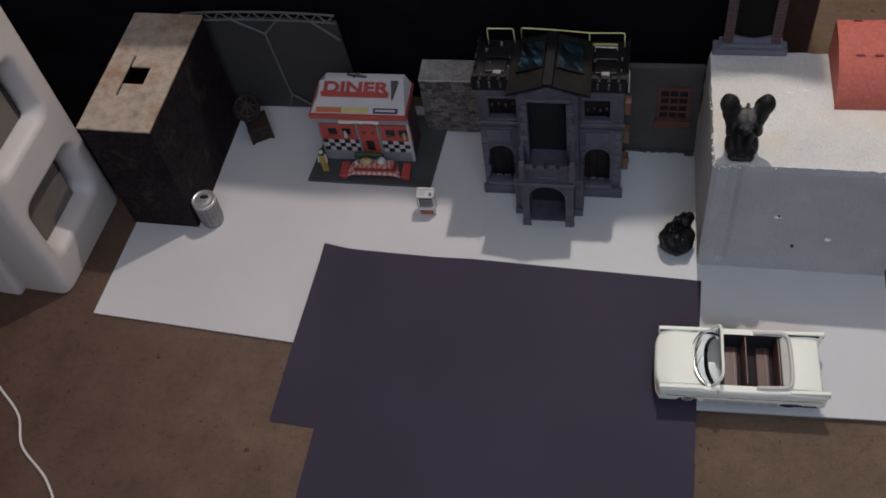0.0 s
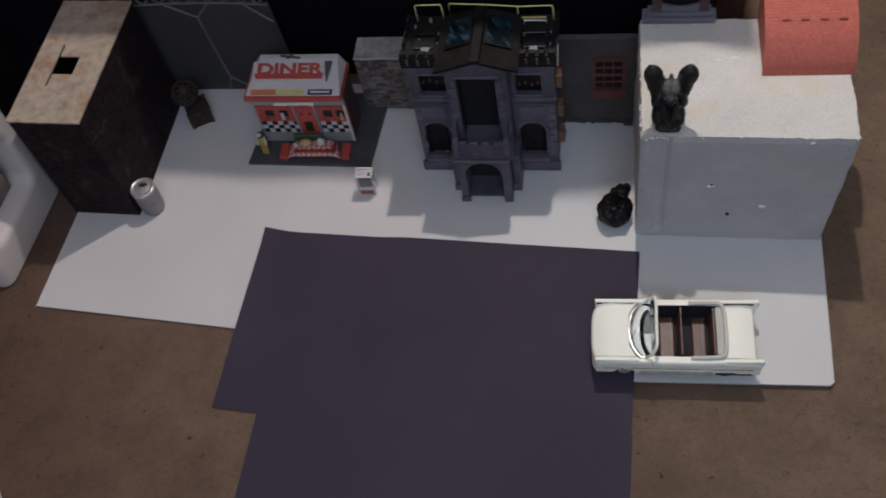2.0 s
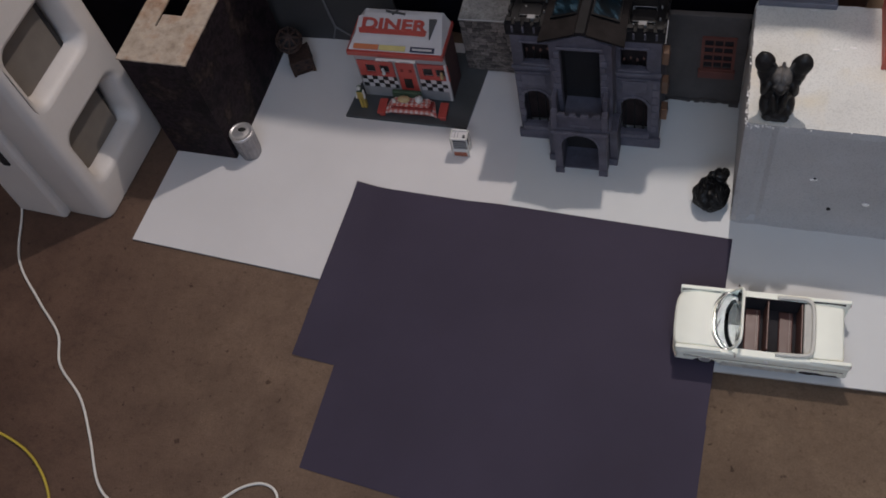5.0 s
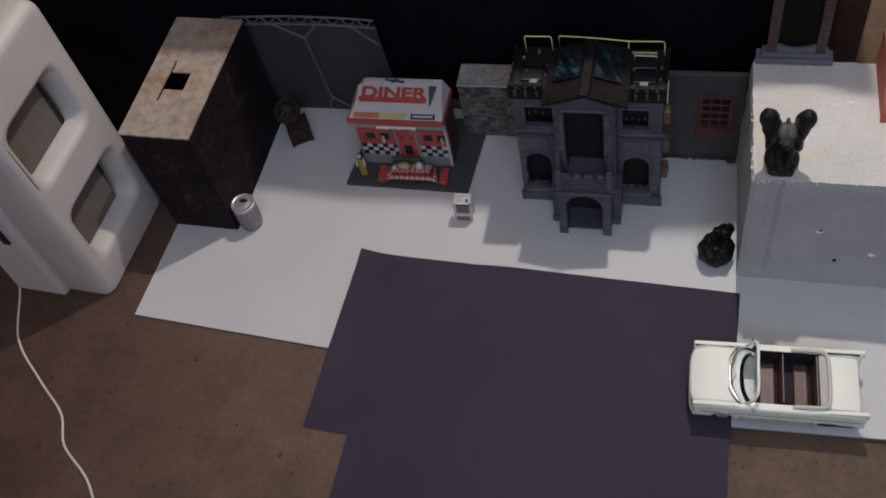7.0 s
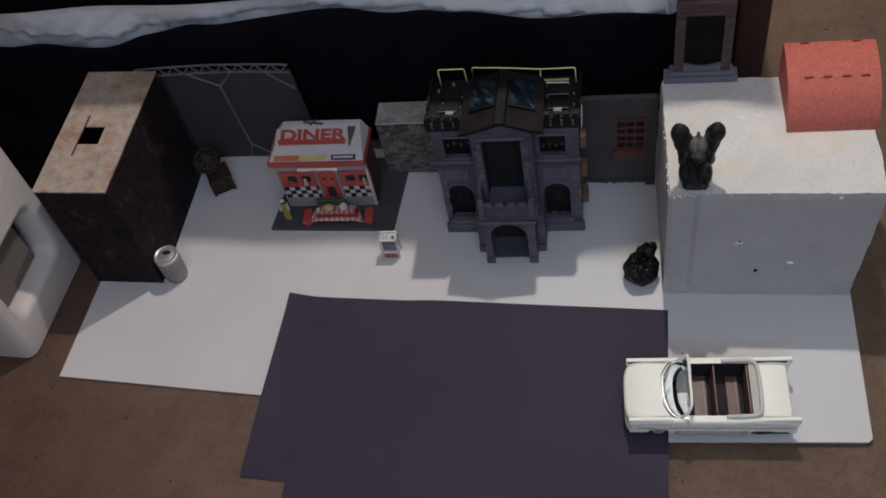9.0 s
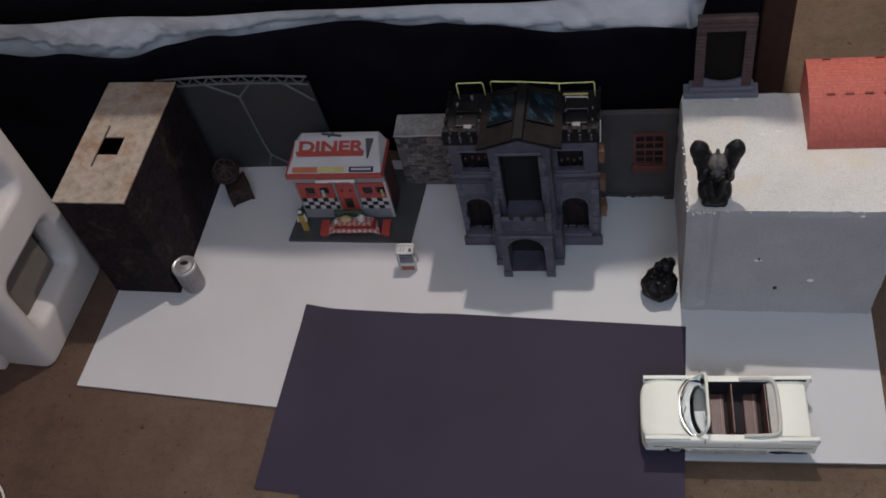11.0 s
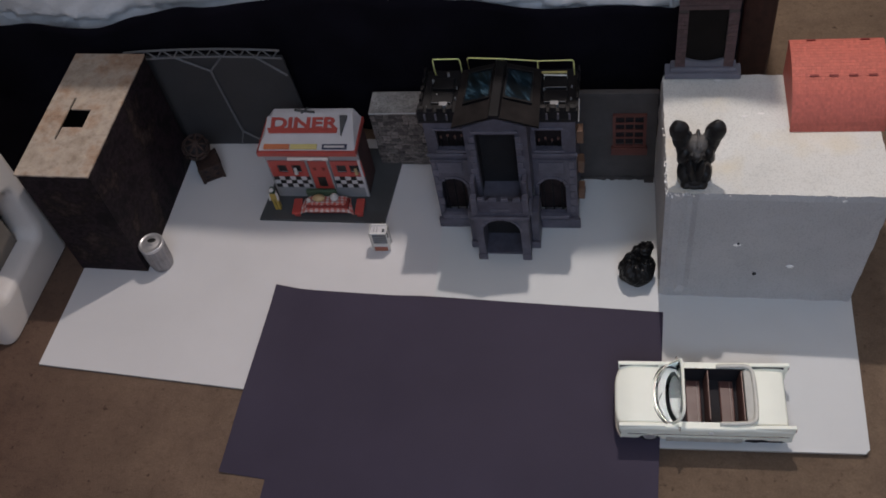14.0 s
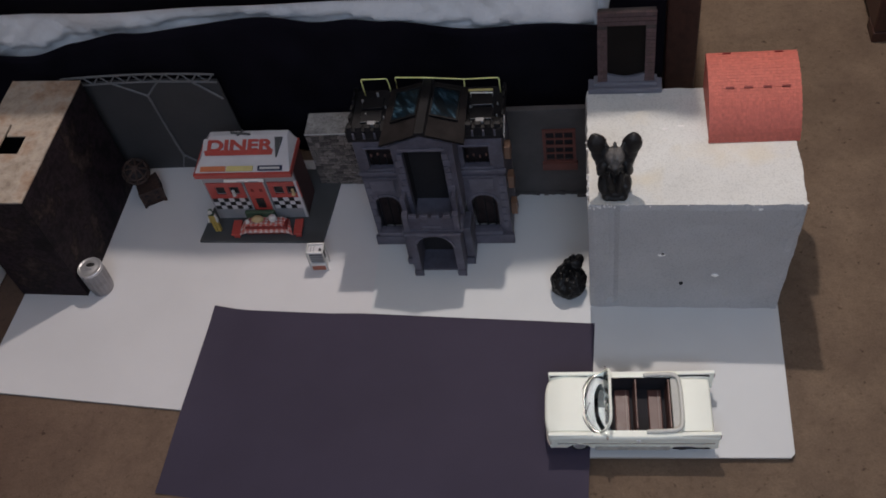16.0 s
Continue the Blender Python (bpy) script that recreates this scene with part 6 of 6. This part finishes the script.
def car():
    L, W = 0.1985, 0.0875
    ob = thing("toy_convertible", "ivory white toy convertible with tail fins and brown seats", "toy car", (0.5465, 0.783, ZB))
    # s runs from the nose (0) to the tail (1), t across (-1 near side, 1 far side)
    nx, ny = 110, 130
    ride = 0.006

    def plan(s):
        return W / 2 * (0.972 + 0.028 * math.sin(math.pi * s))

    def plateau(a, lo, hi, edge):
        """1 between lo and hi, falling off over edge."""
        v = min((a - lo) / edge + 1, (hi - a) / edge + 1, 1)
        v = max(0, v)
        return v * v * (3 - 2 * v)

    def deck(s, t):
        a = abs(t)
        hood = 0.0335 - 0.0040 * max(0, 1 - s / 0.10) ** 2 + 0.0022 * math.sin(math.pi * min(1, s / 0.33)) * (1 - a * a)
        mid = 0.0345
        trunk = 0.0315 - 0.0030 * max(0, (s - 0.88) / 0.12) ** 2 + 0.0012 * (1 - a * a)
        f = min(1, max(0, (s - 0.26) / 0.05))
        g = min(1, max(0, (s - 0.76) / 0.04))
        h = hood * (1 - f) + mid * f
        h = h * (1 - g) + trunk * g
        fin = 0.0
        if s < 0.40:
            fin = 0.0015 * plateau(a, 0.90, 1.0, 0.018) * min(1, (0.40 - s) / 0.12)
        if s > 0.66:
            fin = 0.0020 * plateau(a, 0.90, 1.0, 0.018) * min(1, (s - 0.66) / 0.12)
        dip = -0.0018 * max(0, 1 - ((a - 0.855) / 0.035) ** 2) if (s < 0.30 or s > 0.76) else 0
        return h + fin + dip

    bm = bmesh.new()
    grid = []
    for i in range(nx + 1):
        s = i / nx
        row = []
        for j in range(ny + 1):
            t = -1 + 2 * j / ny
            x = 0.4462 + L * s
            bow = -0.0055 * (1 - s) ** 8 * max(0, 1 - (t / 0.86) ** 4) - 0.0055 * max(0, (s - 0.8) / 0.2) * plateau(1 - abs(t), 0.13, 2, 0.05)
            row.append(bm.verts.new((x + bow, 0.783 + plan(s) * t, ZB + ride + deck(s, t))))
        grid.append(row)
    cockpit = lambda s, t: 0.219 + 0.05 * abs(t / 0.82) ** 3 < s < 0.755 and abs(t) < 0.82  # noqa: E731
    for i in range(nx):
        for j in range(ny):
            s, t = (i + 0.5) / nx, -1 + 2 * (j + 0.5) / ny
            if not cockpit(s, t):
                bm.faces.new((grid[i][j], grid[i + 1][j], grid[i + 1][j + 1], grid[i][j + 1]))
    # flanks, nose and tail go down in four steps
    rim = [(i, 0) for i in range(nx + 1)] + [(nx, j) for j in range(1, ny + 1)] + [(i, ny) for i in range(nx - 1, -1, -1)] + [(0, j) for j in range(ny - 1, 0, -1)]
    last = [grid[i][j] for i, j in rim]
    for f, out in ((0.12, 0.0016), (0.35, 0.0008), (0.55, -0.0010), (0.78, 0.0012), (1.0, -0.0015)):
        ring = []
        for i, j in rim:
            g = grid[i][j].co
            s = i / nx
            bottom = ZB + 0.0095
            arch = 0.0
            for ws in (0.175, 0.80):
                if j in (0, ny) and abs(s - ws) < 0.068:
                    arch = max(arch, math.sqrt(0.068**2 - (s - ws) ** 2) * L * (0.62 if ws < 0.5 else 0.30))
            z = g.z + (bottom + arch - g.z) * f
            dx = (-1 if i == 0 else 1 if i == nx else 0) * out
            dy = (-1 if j == 0 else 1 if j == ny else 0) * out
            ring.append(bm.verts.new((g.x + dx, g.y + dy, z)))
        for k in range(len(ring)):
            m = (k + 1) % len(ring)
            bm.faces.new((last[k], last[m], ring[m], ring[k]))
        last = ring
    body = part("body", bm, CAR_WHITE, ob, "ivory body with ridged fenders and fins", True)
    sx = lambda s: 0.4462 + L * s  # noqa: E731
    y0, y1 = 0.783 - W / 2, 0.783 + W / 2
    deckz = ZB + ride + 0.034
    # underbody and interior tub
    boxed("chassis", BLACK, ob, (sx(0.03), sx(0.97), y0 + 0.006, y1 - 0.006, ZB + 0.008, ZB + 0.012))
    ci0, ci1, cy0, cy1 = sx(0.258), sx(0.755), 0.783 - W / 2 * 0.82, 0.783 + W / 2 * 0.82
    boxed("cabin_floor", SEAT_DARK, ob, (ci0, ci1, cy0, cy1, ZB + 0.012, ZB + 0.014))
    for a, b in ((cy0 - 0.0014, cy0), (cy1, cy1 + 0.0014)):
        boxed("door_lining", SEAT_DARK, ob, (ci0, ci1, a, b, ZB + 0.012, deckz - 0.0015))
    for a in (ci1,):
        boxed("bulkhead", SEAT_DARK, ob, (a, a + 0.001, cy0, cy1, ZB + 0.012, deckz - 0.0010))
    for name, m, a, deep, top, l in (("cowl_well", BOOT, 0.209, 0.012, ZB + 0.030, "pale well under the windscreen"), ("cowl_shelf", BOOT, 0.235, 0.0080, deckz - 0.003, "pale shelf under the windscreen"), ("dashboard", DASH, 0.292, 0.0075, deckz - 0.001, "teal-grey dashboard")):
        bm = bmesh.new()
        arc = [(sx(a + 0.05 * abs(t) ** 3), 0.783 + W / 2 * 0.80 * t) for t in [k / 6 - 1 for k in range(13)]]
        back = [(x + deep, y) for x, y in arc[::-1]]
        add_hull(bm, [(x, y, ZB + 0.015) for x, y in arc + back], [(x, y, top) for x, y in arc + back])
        part(name, bm, m, ob, l)
    bm = bmesh.new()
    arc = [(sx(0.294 + 0.05 * abs(t) ** 3), 0.783 + W / 2 * 0.80 * t) for t in [-0.92 + 0.13 * k for k in range(7)]]
    add_hull(bm, [(x, y, deckz - 0.0009) for x, y in arc] + [(x + 0.0050, y, deckz - 0.0009) for x, y in arc[::-1]], [(x, y, deckz + 0.0004) for x, y in arc] + [(x + 0.0050, y, deckz + 0.0004) for x, y in arc[::-1]])
    part("instrument_panel", bm, BOOT, ob, "pale instrument panel")
    for s, wide, gap in ((0.398, 0.0185, 0.0030), (0.604, 0.0170, 0.0035)):
        seat = boxed("seat", SEAT_BROWN, ob, (sx(s), sx(s) + wide, cy0 + 0.003, cy1 - 0.003, ZB + 0.014, ZB + 0.0175), 0.0015, "brown bench seat")
        boxed("cushion_seam", PIPING, seat, (sx(s) + wide - 0.0045, sx(s) + wide - 0.0038, cy0 + 0.004, cy1 - 0.004, ZB + 0.0170, ZB + 0.0179))
        bm = bmesh.new()
        a = sx(s) + wide + gap
        add_hull(bm, [(a + 0.0005, cy0 + 0.003, ZB + 0.014), (a + 0.0045, cy0 + 0.003, ZB + 0.014), (a + 0.0045, cy1 - 0.003, ZB + 0.014), (a + 0.0005, cy1 - 0.003, ZB + 0.014)],
                 [(a + 0.0030, cy0 + 0.003, deckz + 0.001), (a + 0.0052, cy0 + 0.003, deckz + 0.001), (a + 0.0052, cy1 - 0.003, deckz + 0.001), (a + 0.0030, cy1 - 0.003, deckz + 0.001)], 0.0007)
        back = part("seat_back", bm, SEAT_BROWN, ob, "brown seat back")
        bm = bmesh.new()
        add_tube(bm, [(a + 0.0041, cy0 + 0.004, deckz + 0.0011), (a + 0.0041, cy1 - 0.004, deckz + 0.0011)], 0.0006, 6)
        part("piping", bm, PIPING, back, "pale worn piping")
    # folded-top cover round the rear of the cabin
    bm = bmesh.new()
    pts = smooth_line([(sx(0.579), y0 + 0.0058, deckz + 0.0010), (sx(0.699), y0 + 0.0058, deckz + 0.0030), (sx(0.764), y0 + 0.0075, deckz + 0.0036), (sx(0.791), y0 + 0.016, deckz + 0.0034), (sx(0.797), 0.783, deckz + 0.0034), (sx(0.791), y1 - 0.016, deckz + 0.0034), (sx(0.764), y1 - 0.0075, deckz + 0.0036), (sx(0.699), y1 - 0.0058, deckz + 0.0030), (sx(0.579), y1 - 0.0058, deckz + 0.0010)], 8)
    add_tube(bm, pts, 0.0027, 10)
    part("cabin_rim", bm, BOOT, ob, "greyish ivory folded-top boot", True)
    bm = bmesh.new()
    add_hull(bm, [(sx(0.741), cy0 + 0.001, deckz - 0.006), (sx(0.794), cy0 + 0.003, deckz - 0.006), (sx(0.794), cy1 - 0.003, deckz - 0.006), (sx(0.741), cy1 - 0.001, deckz - 0.006)],
             [(sx(0.741), cy0 + 0.001, deckz - 0.0005), (sx(0.794), cy0 + 0.003, deckz + 0.0042), (sx(0.794), cy1 - 0.003, deckz + 0.0042), (sx(0.741), cy1 - 0.001, deckz - 0.0005)], 0.0006)
    part("top_cover", bm, BOOT, ob)
    # windscreen with its frame, wipers and steering wheel
    foot = [(sx(0.303), y0 + 0.0050, deckz + 0.001), (sx(0.263), y0 + 0.0085, deckz + 0.001), (sx(0.218), y0 + 0.024, deckz + 0.001), (sx(0.205), 0.783, deckz + 0.001), (sx(0.218), y1 - 0.024, deckz + 0.001), (sx(0.263), y1 - 0.0085, deckz + 0.001), (sx(0.303), y1 - 0.0050, deckz + 0.001)]
    head_ = [(sx(0.341), y0 + 0.0048, deckz + 0.0100), (sx(0.363), y0 + 0.0095, deckz + 0.0195), (sx(0.368), y0 + 0.022, deckz + 0.0222), (sx(0.367), 0.783, deckz + 0.0225), (sx(0.368), y1 - 0.022, deckz + 0.0222), (sx(0.363), y1 - 0.0095, deckz + 0.0195), (sx(0.341), y1 - 0.0048, deckz + 0.0100)]
    fl, hl = smooth_line(foot, 6), smooth_line(head_, 6)
    bm = bmesh.new()
    add_tube(bm, [fl[0]] + hl + [fl[-1]], 0.0019, 10)
    ws = part("windscreen_frame", bm, CAR_WHITE, ob, "ivory windscreen surround", True)
    bm = bmesh.new()
    add_tube(bm, fl, 0.0013, 8)
    part("cowl_trim", bm, CHROME, ws, "chrome cowl trim", True)
    bm = bmesh.new()
    add_tube(bm, [p + Vector((0.0042, 0, -0.0006)) for p in fl[4:-4]], 0.0009, 8)
    part("cowl_trim", bm, BOOT, ws, "pale inner cowl strip", True)
    bm = bmesh.new()
    add_tube(bm, [p + Vector((-0.0030, 0, -0.0004)) for p in fl[3:-3]], 0.0007, 8)
    part("cowl_groove", bm, SEAT_DARK, ws, "dark cowl groove", True)
    bm = bmesh.new()
    add_tube(bm, [p + Vector((0.0024, 0, -0.0016)) for p in fl[3:-3]], 0.0007, 8)
    part("cowl_groove", bm, SEAT_DARK, ws, "dark cowl groove", True)
    bm = bmesh.new()
    va, vb = [bm.verts.new(p) for p in fl], [bm.verts.new(p) for p in hl]
    for k in range(len(va) - 1):
        bm.faces.new((va[k], va[k + 1], vb[k + 1], vb[k]))
    pane = part("windscreen", bm, GLASS, ws, "clear windscreen", True)
    pane.modifiers.new("thickness", "SOLIDIFY").thickness = 0.0004
    pane.visible_shadow = False
    bm = bmesh.new()
    cw = Vector((sx(0.350), 0.7625, deckz + 0.001))
    ring = [cw + Vector((0.0028 * math.sin(a), 0.0082 * math.cos(a), 0.0070 * math.sin(a))) for a in [k * math.pi / 10 for k in range(21)]]
    add_tube(bm, ring, 0.0007, 6)
    add_cyl(bm, cw, cw + Vector((-0.010, 0, -0.004)), 0.0009, n=8)
    add_cyl(bm, cw - Vector((0, 0.008, 0)), cw + Vector((0, 0.008, 0)), 0.0006, n=6)
    part("steering_wheel", bm, BLACK, ob)
    for y in (0.768, 0.790):
        bm = bmesh.new()
        add_tube(bm, [(sx(0.218), y, deckz + 0.0035), (sx(0.245), y + 0.012, deckz + 0.0085)], 0.0005, 6)
        part("wiper", bm, BLACK, ws)
    # chrome along fins, flanks, bumpers
    for y, sgn in ((y0, -1), (y1, 1)):
        bm = bmesh.new()
        add_tube(bm, [(sx(s), y - sgn * 0.0005, ZB + ride + 0.0175) for s in (0.04, 0.3, 0.6, 0.9, 0.985)], 0.0009, 6)
        part("side_trim", bm, CHROME, ob, "thin chrome side strip")
        for name, sa, sb, za, zb in (("fender_bar", -0.012, 0.262, 0.0362, 0.0366), ("fin", 0.782, 1.014, 0.0358, 0.0372)):
            bm = bmesh.new()
            yo, yi = y - sgn * 0.0004, y - sgn * 0.0052
            low = [(sx(sa), yo, ZB + ride + 0.024), (sx(sb), yo, ZB + ride + 0.024), (sx(sb), yi, ZB + ride + 0.024), (sx(sa), yi, ZB + ride + 0.024)]
            high = [(sx(sa), yo, ZB + ride + za), (sx(sb), yo, ZB + ride + zb), (sx(sb), yi, ZB + ride + zb), (sx(sa), yi, ZB + ride + za)]
            add_hull(bm, low, high, 0.0009)
            bar = part(name, bm, CAR_WHITE, ob)
            # dark strip painted for the shaded gap inside the bar
            boxed("bar_shade", SEAT_DARK, bar, (sx(sa + 0.01), sx(sb - 0.03), min(yi, yi - sgn * 0.0005), max(yi, yi - sgn * 0.0005), ZB + ride + 0.030, ZB + ride + 0.0345))
        bm = bmesh.new()
        add_ball(bm, (sx(0.53), y + sgn * 0.0016, ZB + ride + 0.0265), (0.0030, 0.0016, 0.0022), 10)
        # white paints the bright reflection on the chrome handle
        part("door_handle", bm, WHITE, ob)
        bm = bmesh.new()
        add_cyl(bm, (sx(0.350), y - sgn * 0.001, deckz - 0.002), (sx(0.345), y + sgn * 0.003, deckz + 0.003), 0.0006, n=6)
        add_ball(bm, (sx(0.345), y + sgn * 0.0035, deckz + 0.004), (0.0014, 0.0026, 0.0020), 10)
        part("wing_mirror", bm, CHROME, ob)
        bm = bmesh.new()
        add_ball(bm, (sx(0.0), y - sgn * 0.010, ZB + 0.026), (0.0028, 0.0052, 0.0046), 12)
        part("headlight", bm, STEEL_TOP, ob)
        ya, yb = sorted((y - sgn * 0.0006, y - sgn * 0.0050))
        boxed("tail_pod", CAR_WHITE, ob, (sx(0.955), sx(1.008), ya, yb, ZB + 0.0105, ZB + ride + 0.0239), 0.0008)
        bm = bmesh.new()
        add_ball(bm, (sx(1.014) + 0.0002, y - sgn * 0.0028, ZB + 0.035), (0.0010, 0.0018, 0.0040), 12)
        part("tail_light", bm, RED_DARK, ob)
        # added panel makes the lower flank greyer
        boxed("flank_panel", CAR_SIDE, ob, (sx(0.27), sx(0.72), y + (-0.0014 if sgn < 0 else 0.0002), y + (-0.0002 if sgn < 0 else 0.0014), ZB + 0.0105, ZB + 0.0195), 0.0004, "grey panel along the lower flank")
        # dark strip painted for the shade under the rear skirt
        boxed("rear_skirt_shadow", SEAT_DARK, ob, (sx(0.74), sx(0.97), y + (0.0008 if sgn < 0 else -0.0018), y + (0.0018 if sgn < 0 else -0.0008), ZB + 0.0095, ZB + 0.0125))
    for s, name in ((-0.030, "front_bumper"), (0.944, "rear_bumper")):
        bm = bmesh.new()
        d = 0.006 if s < 0 else -0.004
        add_tube(bm, smooth_line([(sx(s) + d, y0 + 0.001, ZB + 0.0155), (sx(s) + d * 0.2, y0 + 0.014, ZB + 0.0155), (sx(s), 0.783, ZB + 0.0155), (sx(s) + d * 0.2, y1 - 0.014, ZB + 0.0155), (sx(s) + d, y1 - 0.001, ZB + 0.0155)], 5), 0.0022, 8)
        part(name, bm, CHROME, ob, "chrome bumper", True)
    for s in (0.175, 0.80):
        for y, sgn in ((y0 + 0.0025, -1), (y1 - 0.0025, 1)):
            bm = bmesh.new()
            c = Vector((sx(s), y - sgn * 0.0022, ZB + 0.0113))
            q = Vector((0, -sgn, 0))
            add_cyl(bm, c, c + q * 0.0075, 0.0112, n=28)
            w = part("wheel", bm, TYRE, ob, "black tyre with white wall")
            bm = bmesh.new()
            add_cyl(bm, c - q * 0.0006, c + q * 0.001, 0.0076, n=24)
            part("white_wall", bm, WHITE, w)
            bm = bmesh.new()
            add_cyl(bm, c - q * 0.0014, c + q * 0.001, 0.0058, 0.0062, n=20)
            part("hub_cap", bm, STEEL_TOP, w)

    settle(ob, (0.5458, 0.7902, ZB), 0.5, (0.934, 0.952, 1.038))

car()

# ---- cables on the carpet ----


def cable(pts, r, material, label):
    bm = bmesh.new()
    add_tube(bm, smooth_line([(x, y, r * 0.95 + 0.0004) for x, y in pts], 10), r, 10)
    tagged(part("cable", bm, material, None, smooth=True), label, "cable")


cable([(-0.646, 0.981), (-0.552, 0.929), (-0.504, 0.863), (-0.468, 0.779), (-0.408, 0.72), (-0.358, 0.676), (-0.335, 0.633), (-0.287, 0.593), (-0.252, 0.545), (-0.217, 0.49), (-0.181, 0.468), (-0.123, 0.458), (-0.067, 0.486), (-0.033, 0.515), (-0.007, 0.524), (0.013, 0.514), (0.017, 0.484), (0.0, 0.415), (-0.037, 0.318)], 0.0017, CORD_WHITE, "thin white cable snaking over brown carpet")
cable([(-0.487, 0.555), (-0.397, 0.535), (-0.347, 0.521), (-0.314, 0.504), (-0.286, 0.479), (-0.269, 0.452), (-0.257, 0.406), (-0.232, 0.31)], 0.0018, CORD_YELLOW, "thin yellow cable on brown carpet")
